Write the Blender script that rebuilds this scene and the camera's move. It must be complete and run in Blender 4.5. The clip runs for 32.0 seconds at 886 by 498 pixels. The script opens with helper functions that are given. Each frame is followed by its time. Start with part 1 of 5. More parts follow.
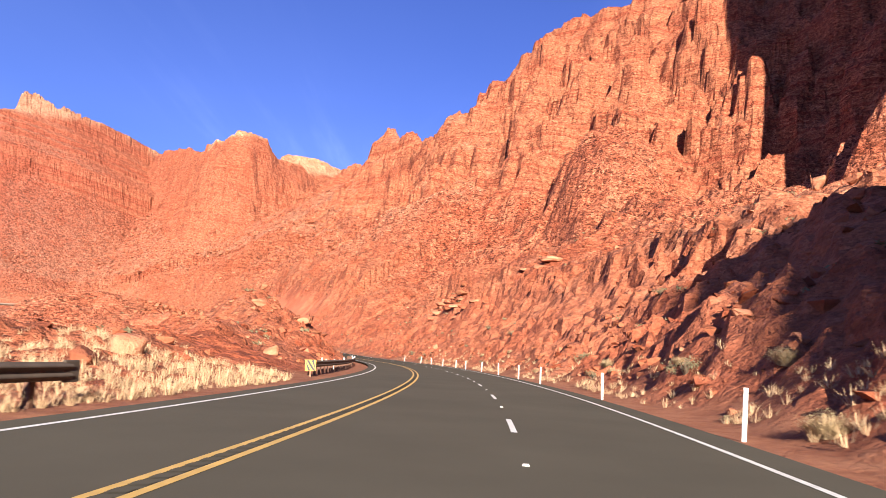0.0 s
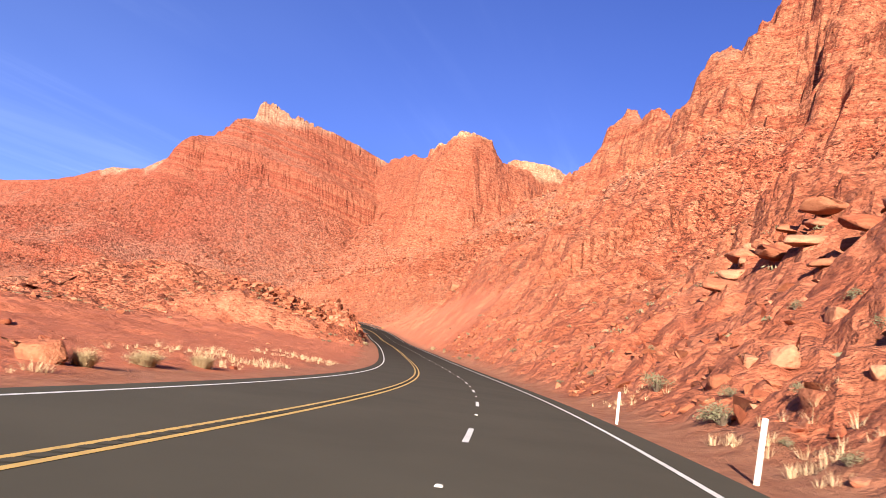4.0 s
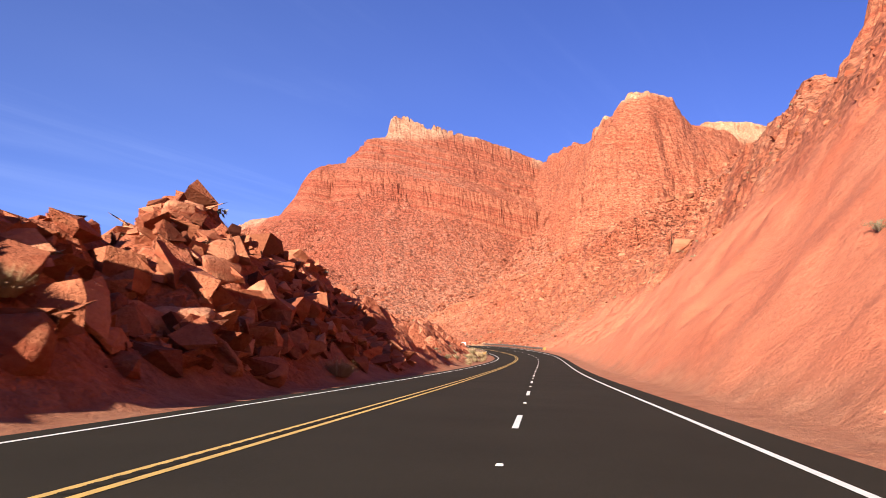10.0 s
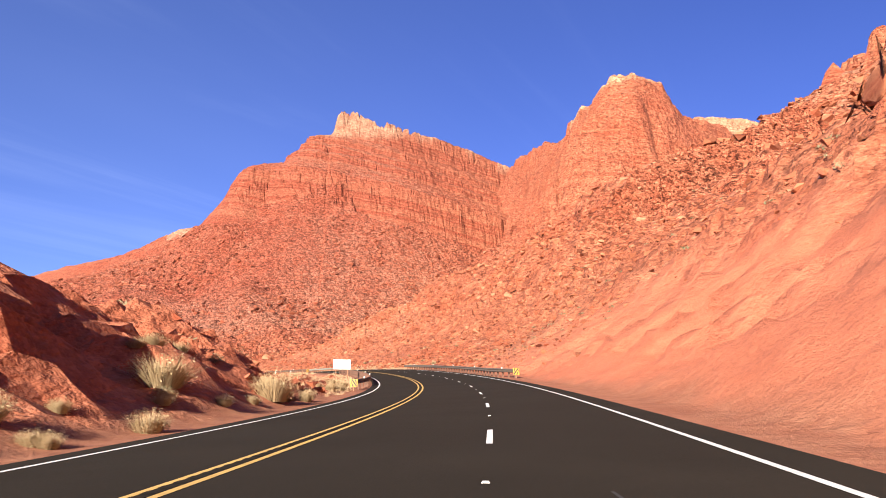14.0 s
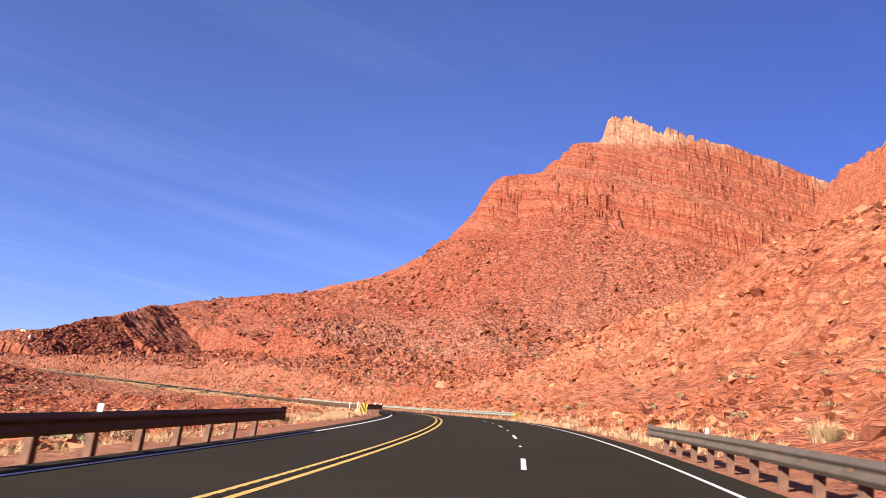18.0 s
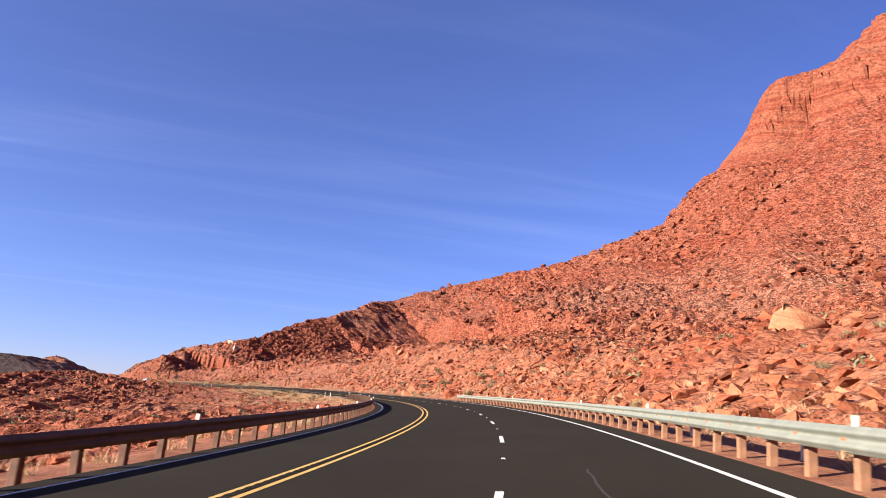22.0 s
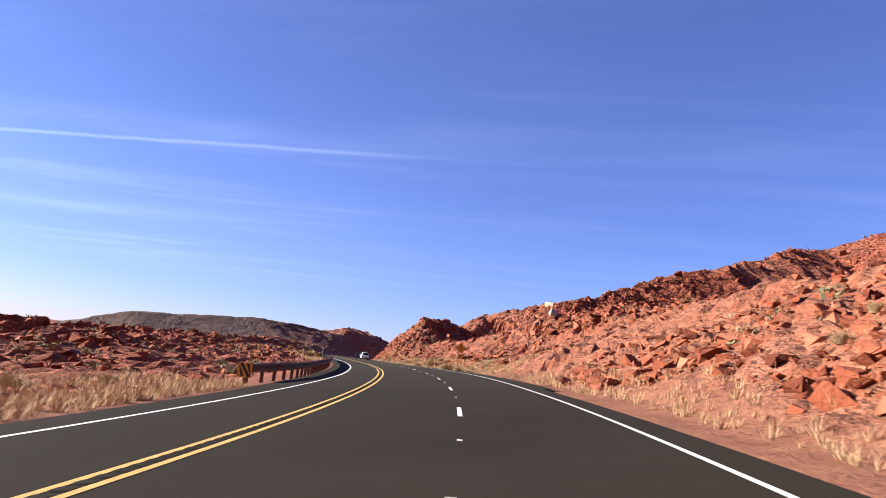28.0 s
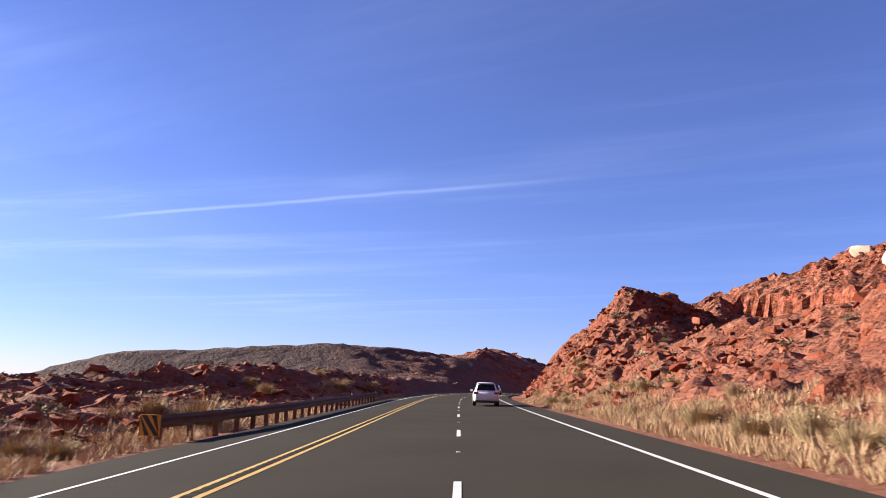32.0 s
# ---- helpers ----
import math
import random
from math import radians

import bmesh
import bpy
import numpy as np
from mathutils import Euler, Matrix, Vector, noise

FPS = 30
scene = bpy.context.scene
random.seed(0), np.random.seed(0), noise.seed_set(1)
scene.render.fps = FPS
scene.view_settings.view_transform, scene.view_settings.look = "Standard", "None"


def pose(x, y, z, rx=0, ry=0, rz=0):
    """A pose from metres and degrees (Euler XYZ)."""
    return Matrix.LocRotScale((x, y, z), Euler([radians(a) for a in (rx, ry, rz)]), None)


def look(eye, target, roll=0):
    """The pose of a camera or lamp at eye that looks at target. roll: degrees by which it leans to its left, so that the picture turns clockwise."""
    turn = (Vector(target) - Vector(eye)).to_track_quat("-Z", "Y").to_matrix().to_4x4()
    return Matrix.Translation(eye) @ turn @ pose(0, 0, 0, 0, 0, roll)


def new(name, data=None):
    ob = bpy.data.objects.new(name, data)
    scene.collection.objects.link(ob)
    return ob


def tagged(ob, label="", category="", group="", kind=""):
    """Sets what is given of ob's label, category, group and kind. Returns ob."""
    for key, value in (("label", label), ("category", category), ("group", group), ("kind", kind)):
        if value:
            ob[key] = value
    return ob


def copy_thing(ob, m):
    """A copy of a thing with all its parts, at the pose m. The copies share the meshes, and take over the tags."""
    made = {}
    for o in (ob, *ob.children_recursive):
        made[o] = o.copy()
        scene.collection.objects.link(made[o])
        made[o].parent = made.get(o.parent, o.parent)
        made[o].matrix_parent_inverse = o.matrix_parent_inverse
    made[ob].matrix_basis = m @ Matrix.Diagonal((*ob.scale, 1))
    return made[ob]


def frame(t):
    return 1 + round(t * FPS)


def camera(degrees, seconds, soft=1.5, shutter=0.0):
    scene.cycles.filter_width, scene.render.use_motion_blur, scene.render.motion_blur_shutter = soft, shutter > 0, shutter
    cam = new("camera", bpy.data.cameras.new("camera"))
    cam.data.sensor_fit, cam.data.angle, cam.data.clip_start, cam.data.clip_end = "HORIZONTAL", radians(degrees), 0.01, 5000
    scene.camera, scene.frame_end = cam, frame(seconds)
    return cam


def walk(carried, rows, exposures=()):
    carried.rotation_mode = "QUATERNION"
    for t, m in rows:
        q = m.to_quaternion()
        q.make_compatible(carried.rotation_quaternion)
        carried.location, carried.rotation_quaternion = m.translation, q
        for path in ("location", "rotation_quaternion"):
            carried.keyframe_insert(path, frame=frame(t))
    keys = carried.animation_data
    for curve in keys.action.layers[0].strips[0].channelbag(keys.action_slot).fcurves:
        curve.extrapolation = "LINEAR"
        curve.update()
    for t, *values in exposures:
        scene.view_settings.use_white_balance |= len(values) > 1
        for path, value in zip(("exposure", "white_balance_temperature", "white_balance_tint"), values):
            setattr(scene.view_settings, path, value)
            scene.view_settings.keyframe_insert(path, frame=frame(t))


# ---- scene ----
# the camera and its drive: seconds, place, turn
cam = camera(61.52, 32.0, 0.5, 0.1)
ROWS = [
    (0, -0.09, 0.01, 1.28, 97.45, -2.24, -0.02),
    (0.5, 1.19, 15.74, 1.04, 97.78, -2.42, 1.92),
    (1, 1.85, 31.49, 0.79, 97.86, -2.34, 3.73),
    (1.5, 1.82, 47.18, 0.52, 97.29, -3.1, 5.77),
    (2, 1.29, 62.76, 0.28, 97.36, -3.77, 8.37),
    (2.5, 0.31, 78.18, 0.02, 98.04, -4.45, 10.61),
    (3, -1.07, 93.44, -0.14, 98.31, -5.35, 12.95),
    (3.5, -2.94, 108.55, -0.29, 98.05, -6.15, 15.56),
    (4, -5.33, 123.5, -0.42, 98.39, -6.31, 17.88),
    (4.5, -8.74, 138.17, -0.56, 98.51, -5.83, 20.24),
    (6.5, -27.5, 195.25, -0.53, 101, -3.51, 23.89),
    (7, -33.28, 209.18, -0.3, 101.2, -5.02, 27.46),
    (7.5, -38.88, 223.2, 0.03, 99.05, -5.84, 30.61),
    (8, -44.58, 237.13, 0.41, 100.19, -8.04, 30.79),
    (8.5, -50.21, 251, 0.84, 102.13, -8.9, 31.47),
    (9, -55.84, 264.78, 1.29, 101.86, -7.35, 32.71),
    (9.5, -61.78, 278.33, 1.76, 100.48, -4.1, 33.35),
    (10, -67.78, 291.74, 2.24, 100.35, -0.1, 32.67),
    (10.5, -73.92, 304.99, 2.72, 102.73, 0.04, 30.29),
    (11, -80.12, 318.11, 3.19, 103.54, 0.92, 25.98),
    (11.5, -86.27, 331.16, 3.72, 102.14, 2.1, 24.76),
    (12, -92.41, 344.12, 4.27, 102.02, 1.82, 25.23),
    (12.5, -98.46, 357.03, 4.87, 103.26, 2.52, 24.8),
    (13, -104.5, 369.91, 5.53, 104.6, 1.17, 25.08),
    (13.5, -110.67, 382.72, 6.21, 103.95, 0.56, 27.1),
    (14, -116.93, 395.54, 6.99, 102.58, -0.21, 29.99),
    (14.5, -123.27, 408.4, 7.77, 102.71, -3.08, 33.46),
    (15, -129.87, 421.22, 8.65, 103.35, -4.9, 36.25),
    (15.5, -136.75, 433.99, 9.64, 103.8, -7.25, 39.13),
    (17.5, -169.85, 482.93, 13.74, 104.62, -7.65, 47.33),
    (18, -179.64, 494.3, 14.79, 104.71, -7.56, 49.83),
    (18.5, -189.91, 505.28, 15.79, 104.47, -6.32, 52.71),
    (19, -200.63, 515.77, 16.72, 104.4, -7.1, 55.49),
    (19.5, -211.61, 525.86, 17.52, 104.19, -8.33, 58.34),
    (20, -223.01, 535.26, 18.21, 103.81, -9.19, 61.74),
    (20.5, -234.77, 543.95, 18.89, 103.19, -10.88, 65.72),
    (21, -246.95, 551.94, 19.46, 101.83, -11.03, 68.35),
    (21.5, -259.71, 559.04, 19.83, 101.73, -6.76, 69.41),
    (22, -272.89, 565.59, 20.14, 102.12, -3.92, 70.95),
    (22.5, -286.54, 571.57, 20.47, 102.58, -1.93, 72.87),
    (23, -300.54, 577.06, 20.78, 102.91, -2.66, 74.77),
    (23.5, -314.71, 582.3, 21.08, 103.6, -3.91, 76.39),
    (24, -329.08, 587, 21.38, 104.52, -4.49, 78.3),
    (24.5, -343.58, 591.13, 21.68, 104.66, -5.36, 81.19),
    (25, -358.21, 594.62, 22.03, 104.35, -5.33, 84.36),
    (25.5, -372.98, 597.44, 22.35, 103.11, -6.32, 87.17),
    (26, -387.93, 599.33, 22.55, 100.21, -7.17, 89.8),
    (26.5, -403.01, 600.52, 22.81, 98.89, -6.68, 92.29),
    (28.5, -463.12, 596.79, 23.65, 98.85, -5.99, 102.25),
    (29, -477.78, 594.26, 23.79, 98.62, -4.27, 104.45),
    (29.5, -492.3, 591.21, 23.98, 98.02, -3.24, 106.42),
    (30, -506.69, 587.55, 24.07, 97.57, -2.44, 108.5),
    (30.5, -521.01, 583.46, 24.16, 97.35, -2.56, 109.93),
    (31, -535.25, 578.84, 24.13, 98.08, -2.97, 111.07),
    (31.5, -549.46, 573.82, 24.15, 99.85, -2.46, 112.2),
    (32, -563.68, 568.4, 24.09, 100.26, -1.38, 111.91),
]
EXPOSURES = [(0.0, 1.84), (3.0, 1.84), (6.0, 1.7), (8.0, 1.7), (10.0, 1.78), (14.0, 1.8), (20.0, 1.74), (26.0, 1.74), (29.0, 1.84), (31.0, 1.82), (32.0, 1.7)]
walk(cam, [(t, pose(x, y, z, rx, ry, rz)) for t, x, y, z, rx, ry, rz in ROWS], EXPOSURES)

# ---------------------------------------------------------------- light
SUN_AZ, SUN_EL = 186.0, 19.0          # degrees left of +y, degrees up
world = bpy.data.worlds.new("sky")
scene.world = world
world.use_nodes = True
wn, wl = world.node_tree.nodes, world.node_tree.links
wn.clear()
w_out = wn.new("ShaderNodeOutputWorld")
w_bg = wn.new("ShaderNodeBackground")
w_sky = wn.new("ShaderNodeTexSky")
w_sky.sky_type = "NISHITA"
w_sky.sun_disc = False
w_sky.sun_elevation = radians(SUN_EL)
w_sky.sun_rotation = radians(-SUN_AZ)
w_sky.altitude = 1400.0
w_sky.air_density = 1.0
w_sky.dust_density = 0.1
w_sky.ozone_density = 3.0
w_bg.inputs["Strength"].default_value = 0.038
w_tint = wn.new("ShaderNodeMix")
w_tint.data_type, w_tint.blend_type = "RGBA", "MULTIPLY"
w_tint.inputs[0].default_value = 1.0
w_tint.inputs[7].default_value = (0.94, 0.925, 1.54, 1)


def wmath(op, a, b_=None, c=None):
    n = wn.new("ShaderNodeMath")
    n.operation = op
    for i, v in enumerate((a, b_, c)):
        if isinstance(v, (int, float)):
            n.inputs[i].default_value = v
        elif v is not None:
            wl.new(v, n.inputs[i])
    return n.outputs[0]


def wramp(v, lo, hi):
    n = wn.new("ShaderNodeMapRange")
    n.interpolation_type = "SMOOTHSTEP"
    n.inputs[1].default_value, n.inputs[2].default_value = lo, hi
    wl.new(v, n.inputs[0])
    return n.outputs[0]


# high cirrus in long wisps and one contrail, on a flat layer far up
w_dir = wn.new("ShaderNodeTexCoord")
w_sep = wn.new("ShaderNodeSeparateXYZ")
wl.new(w_dir.outputs["Generated"], w_sep.inputs[0])
w_up = wmath("MAXIMUM", w_sep.outputs[2], 0.03)
w_px, w_py = wmath("DIVIDE", w_sep.outputs[0], w_up), wmath("DIVIDE", w_sep.outputs[1], w_up)


def wisps(sx, sy, scale, seed, detail=7, distort=0.6):
    c = wn.new("ShaderNodeCombineXYZ")
    wl.new(wmath("MULTIPLY", w_px, sx), c.inputs[0])
    wl.new(wmath("MULTIPLY", w_py, sy), c.inputs[1])
    c.inputs[2].default_value = seed
    n = wn.new("ShaderNodeTexNoise")
    n.inputs["Scale"].default_value = scale
    n.inputs["Detail"].default_value = detail
    n.inputs["Roughness"].default_value = 0.62
    n.inputs["Distortion"].default_value = distort
    wl.new(c.outputs[0], n.inputs["Vector"])
    return n.outputs[0]


# clear dark blue opposite the sun
w_deep = wn.new("ShaderNodeMix")
w_deep.data_type, w_deep.blend_type = "RGBA", "MULTIPLY"
w_deep.inputs[7].default_value = (0.66, 0.72, 0.86, 1)
wl.new(wramp(w_sep.outputs[1], 0.45, 0.97), w_deep.inputs[0])
wl.new(w_sky.outputs[0], w_deep.inputs[6])
wl.new(w_deep.outputs[2], w_tint.inputs[6])
w_long = wramp(wisps(0.8, 0.13, 1.3, 2.0), 0.46, 0.78)
w_veil = wramp(wisps(0.25, 0.18, 0.8, 7.0, 4, 0.2), 0.40, 0.75)
w_bow = wisps(0.3, 0.9, 1.0, 5.0, 3, 0.0)
w_tr_x = wmath("ABSOLUTE", wmath("ADD", wmath("ADD", w_px, 3.50), wmath("MULTIPLY_ADD", w_bow, 0.16, -0.08)))
w_trail = wmath("MULTIPLY", wramp(w_tr_x, 0.06, 0.0), wmath("MULTIPLY", wramp(w_py, -4.1, -3.2), wramp(w_py, -0.6, -1.5)))
w_cloud = wmath("ADD", wmath("MULTIPLY", wmath("MULTIPLY", w_long, wmath("MULTIPLY_ADD", w_veil, 0.8, 0.2)), 0.75), wmath("MULTIPLY", w_trail, 0.45))
w_cloud = wmath("MULTIPLY", wmath("ADD", wmath("ADD", w_cloud, wmath("MULTIPLY", w_veil, 0.14)), wmath("MULTIPLY", wramp(w_sep.outputs[1], 0.5, -0.5), 0.09)), wramp(w_sep.outputs[2], 0.04, 0.20))
w_mix = wn.new("ShaderNodeMix")
w_mix.data_type, w_mix.blend_type = "RGBA", "MULTIPLY"
w_mix.clamp_factor = False
wl.new(w_cloud, w_mix.inputs[0])
wl.new(w_tint.outputs[2], w_mix.inputs[6])
w_mix.inputs[7].default_value = (2.7, 2.0, 1.35, 1)
wl.new(w_mix.outputs[2], w_bg.inputs["Color"])
wl.new(w_bg.outputs[0], w_out.inputs["Surface"])
sun = new("sun", bpy.data.lights.new("sun", "SUN"))
sun.data.energy = 5.0
sun.data.angle = radians(0.53)
sun.data.color = (1.0, 0.91, 0.80)
sun_to = Vector((-math.sin(radians(SUN_AZ)) * math.cos(radians(SUN_EL)), math.cos(radians(SUN_AZ)) * math.cos(radians(SUN_EL)), math.sin(radians(SUN_EL))))
sun.matrix_world = look(sun_to * 200, (0, 0, 0))
scene.view_settings.exposure = 1.76


# ---------------------------------------------------------------- materials
def mat(name):
    m = bpy.data.materials.new(name)
    m.use_nodes = True
    nt = m.node_tree
    b = nt.nodes["Principled BSDF"]
    return m, nt, b


def nd(nt, kind, **k):
    n = nt.nodes.new(kind)
    for key, v in k.items():
        if key in n.inputs:
            n.inputs[key].default_value = v
    return n


def ramp(nt, fac, stops):
    r = nt.nodes.new("ShaderNodeValToRGB")
    el = r.color_ramp.elements
    while len(el) < len(stops):
        el.new(0.5)
    for e, (p, c) in zip(el, stops):
        e.position = p
        e.color = (c, c, c, 1) if isinstance(c, (int, float)) else (*c, 1)
    nt.links.new(fac, r.inputs[0])
    return r


def mix(nt, fac, a, b, mode="MIX"):
    m = nt.nodes.new("ShaderNodeMix")
    m.data_type = "RGBA"
    m.blend_type = mode
    for sock, v in ((m.inputs[0], fac), (m.inputs[6], a), (m.inputs[7], b)):
        if isinstance(v, (int, float)):
            sock.default_value = v
        elif isinstance(v, tuple):
            sock.default_value = (*v, 1)
        else:
            nt.links.new(v, sock)
    return m.outputs[2]


def noise_tex(nt, vec, scale, detail=6, rough=0.6, distort=0.0):
    n = nt.nodes.new("ShaderNodeTexNoise")
    n.inputs["Scale"].default_value = scale
    n.inputs["Detail"].default_value = detail
    n.inputs["Roughness"].default_value = rough
    n.inputs["Distortion"].default_value = distort
    if vec is not None:
        nt.links.new(vec, n.inputs["Vector"])
    return n.outputs[0]


def bump(nt, b, height, strength, dist):
    n = nt.nodes.new("ShaderNodeBump")
    n.inputs["Strength"].default_value = strength
    n.inputs["Distance"].default_value = dist
    nt.links.new(height, n.inputs["Height"])
    nt.links.new(n.outputs[0], b.inputs["Normal"])
    return n


def math_n(nt, op, a, b=None, c=None):
    n = nt.nodes.new("ShaderNodeMath")
    n.operation = op
    for i, v in enumerate((a, b, c)):
        if v is None:
            continue
        if isinstance(v, (int, float)):
            n.inputs[i].default_value = v
        else:
            nt.links.new(v, n.inputs[i])
    return n.outputs[0]


def plain(name, col, rough=0.6, metal=0.0, var=0.25, scale=6.0, bump_s=0.15):
    """A surface of one colour with grain, soiling and fine relief."""
    m, nt, b = mat(name)
    tc = nt.nodes.new("ShaderNodeTexCoord").outputs["Object"]
    n1 = noise_tex(nt, tc, scale, 5)
    n2 = noise_tex(nt, tc, scale * 9, 4)
    dark = tuple(c * (1 - var) for c in col)
    lite = tuple(min(1, c * (1 + var * 0.6)) for c in col)
    c1 = mix(nt, ramp(nt, n1, [(0.3, 0.0), (0.7, 1.0)]).outputs[0], dark, lite)
    c2 = mix(nt, ramp(nt, n2, [(0.35, 0.0), (0.75, 0.35)]).outputs[0], c1, dark)
    nt.links.new(c2, b.inputs["Base Color"])
    b.inputs["Roughness"].default_value = rough
    b.inputs["Metallic"].default_value = metal
    bump(nt, b, n2, bump_s, 0.01)
    return m


def rock_mat(name, zone=None, single=False):
    """Red sandstone and scree: beds that follow the height, pale sand on the gentle ground, dark varnish on the steep faces."""
    m, nt, b = mat(name)
    geo = nt.nodes.new("ShaderNodeNewGeometry")
    p = geo.outputs["Position"]
    sep = nt.nodes.new("ShaderNodeSeparateXYZ")
    nt.links.new(p, sep.inputs[0])
    sepn = nt.nodes.new("ShaderNodeSeparateXYZ")
    nt.links.new(geo.outputs["Normal"], sepn.inputs[0])
    big = noise_tex(nt, p, 0.012, 6, 0.55)
    mid = noise_tex(nt, p, 0.09, 7, 0.62)
    fine = noise_tex(nt, p, 0.9, 7, 0.65)
    grit = noise_tex(nt, p, 6.0, 5, 0.7)
    base = mix(nt, ramp(nt, big, [(0.36, 0.0), (0.64, 1.0)]).outputs[0], (0.275, 0.068, 0.032), (0.310, 0.100, 0.052))
    base = mix(nt, ramp(nt, mid, [(0.42, 0.0), (0.66, 0.7)]).outputs[0], base, (0.328, 0.132, 0.076))
    base = mix(nt, ramp(nt, fine, [(0.30, 0.7), (0.5, 0.0)]).outputs[0], base, (0.177, 0.042, 0.021))
    if zone:
        att = {}
        for nm in ("cut", "shoulder", "grey", "pale", "cap", "face", "far"):
            a = nt.nodes.new("ShaderNodeAttribute")
            a.attribute_name = nm
            att[nm] = a.outputs["Fac"]
    # beds
    lay = math_n(nt, "MULTIPLY_ADD", sep.outputs[0], 0.13, math_n(nt, "MULTIPLY_ADD", sep.outputs[1], 0.15, sep.outputs[2]))
    zz = math_n(nt, "MULTIPLY_ADD", mid, 3.5, lay)
    comb = nt.nodes.new("ShaderNodeCombineXYZ")
    nt.links.new(zz, comb.inputs[2])
    beds = noise_tex(nt, comb.outputs[0], 0.11, 6, 0.78)
    steep = ramp(nt, sepn.outputs[2], [(0.45, 1.0), (0.80, 0.0)]).outputs[0]
    bedc = ramp(nt, beds, [(0.32, (0.110, 0.024, 0.014)), (0.42, (0.265, 0.060, 0.030)), (0.50, (0.350, 0.130, 0.068)), (0.56, (0.250, 0.054, 0.026)), (0.66, (0.385, 0.165, 0.095)), (0.72, (0.190, 0.042, 0.022))]).outputs[0]
    if zone:
        # stains that run down the cliffs
        drip = nt.nodes.new("ShaderNodeVectorMath")
        drip.operation = "MULTIPLY"
        drip.inputs[1].default_value = (1.0, 1.0, 0.3)
        nt.links.new(p, drip.inputs[0])
        run = noise_tex(nt, drip.outputs[0], 0.35, 6, 0.7)
        bedc = mix(nt, ramp(nt, run, [(0.34, 0.55), (0.46, 0.0)]).outputs[0], bedc, (0.110, 0.028, 0.017))
        bedc = mix(nt, ramp(nt, run, [(0.58, 0.0), (0.70, 0.5)]).outputs[0], bedc, (0.400, 0.190, 0.110))
        base = mix(nt, math_n(nt, "MULTIPLY", math_n(nt, "MAXIMUM", att["face"], math_n(nt, "MULTIPLY", steep, 0.25)), 0.9), base, bedc)
    else:
        base = mix(nt, math_n(nt, "MULTIPLY", steep, 0.8), base, bedc)
    if zone:
        gentle = math_n(nt, "SUBTRACT", 1.0, steep)
        base = mix(nt, math_n(nt, "MULTIPLY", att["cap"], ramp(nt, mid, [(0.36, 0.35), (0.56, 0.95)]).outputs[0]), base, (0.425, 0.262, 0.155))
        base = mix(nt, math_n(nt, "MULTIPLY", math_n(nt, "MULTIPLY", att["pale"], gentle), 0.42), base, (0.361, 0.202, 0.125))
        soil = mix(nt, ramp(nt, mid, [(0.35, 0.0), (0.65, 1.0)]).outputs[0], (0.39, 0.098, 0.052), (0.43, 0.155, 0.090))
        soil = mix(nt, gentle, soil, (0.46, 0.145, 0.080))
        base = mix(nt, math_n(nt, "MULTIPLY", att["cut"], 0.85), base, soil)
        ash_c = mix(nt, ramp(nt, mid, [(0.4, 0.0), (0.7, 1.0)]).outputs[0], (0.118, 0.094, 0.078), (0.175, 0.138, 0.114))
        base = mix(nt, att["grey"], base, ash_c)
        grav = mix(nt, ramp(nt, fine, [(0.35, 0.0), (0.65, 1.0)]).outputs[0], (0.20, 0.085, 0.050), (0.30, 0.155, 0.095))
        base = mix(nt, math_n(nt, "MULTIPLY", att["shoulder"], 0.7), base, grav)
    # browner beds in the west
    west = ramp(nt, math_n(nt, "MULTIPLY", sep.outputs[0], -0.001), [(0.30, 0.0), (0.52, 1.0)]).outputs[0]
    base = mix(nt, west, base, mix(nt, 1.0, base, (0.77, 0.72, 0.78), "MULTIPLY"))
    base = mix(nt, ramp(nt, grit, [(0.32, 0.4), (0.55, 0.0)]).outputs[0], base, (0.138, 0.041, 0.023))
    # fallen blocks of three sizes, each with a tone of its own
    blocks = []
    for sc in (0.42, 1.25, 4.5):
        vor = nt.nodes.new("ShaderNodeTexVoronoi")
        vor.distance = "CHEBYCHEV"
        vor.inputs["Scale"].default_value = sc
        warp = nt.nodes.new("ShaderNodeVectorMath")
        warp.operation = "MULTIPLY_ADD"
        wob = nt.nodes.new("ShaderNodeTexNoise")
        wob.inputs["Scale"].default_value = sc * 1.3
        wob.inputs["Detail"].default_value = 2
        nt.links.new(p, wob.inputs["Vector"])
        nt.links.new(wob.outputs["Color"], warp.inputs[0])
        warp.inputs[1].default_value = (0.45 / sc, 0.45 / sc, 0.45 / sc)
        nt.links.new(p, warp.inputs[2])
        flat = nt.nodes.new("ShaderNodeVectorMath")
        flat.operation = "MULTIPLY"
        flat.inputs[1].default_value = (1.0, 1.0, 1.7)
        nt.links.new(warp.outputs[0], flat.inputs[0])
        nt.links.new(flat.outputs[0], vor.inputs["Vector"])
        blocks.append(vor)
    if zone:
        loose = math_n(nt, "SUBTRACT", 1.0, math_n(nt, "MULTIPLY", math_n(nt, "MAXIMUM", att["grey"], math_n(nt, "MAXIMUM", att["cut"], att["shoulder"])), 0.85))
        loose = math_n(nt, "MULTIPLY", loose, math_n(nt, "MULTIPLY", math_n(nt, "MULTIPLY_ADD", att["face"], -0.35, 1.0), math_n(nt, "MULTIPLY_ADD", att["far"], 0.7, 0.3)))
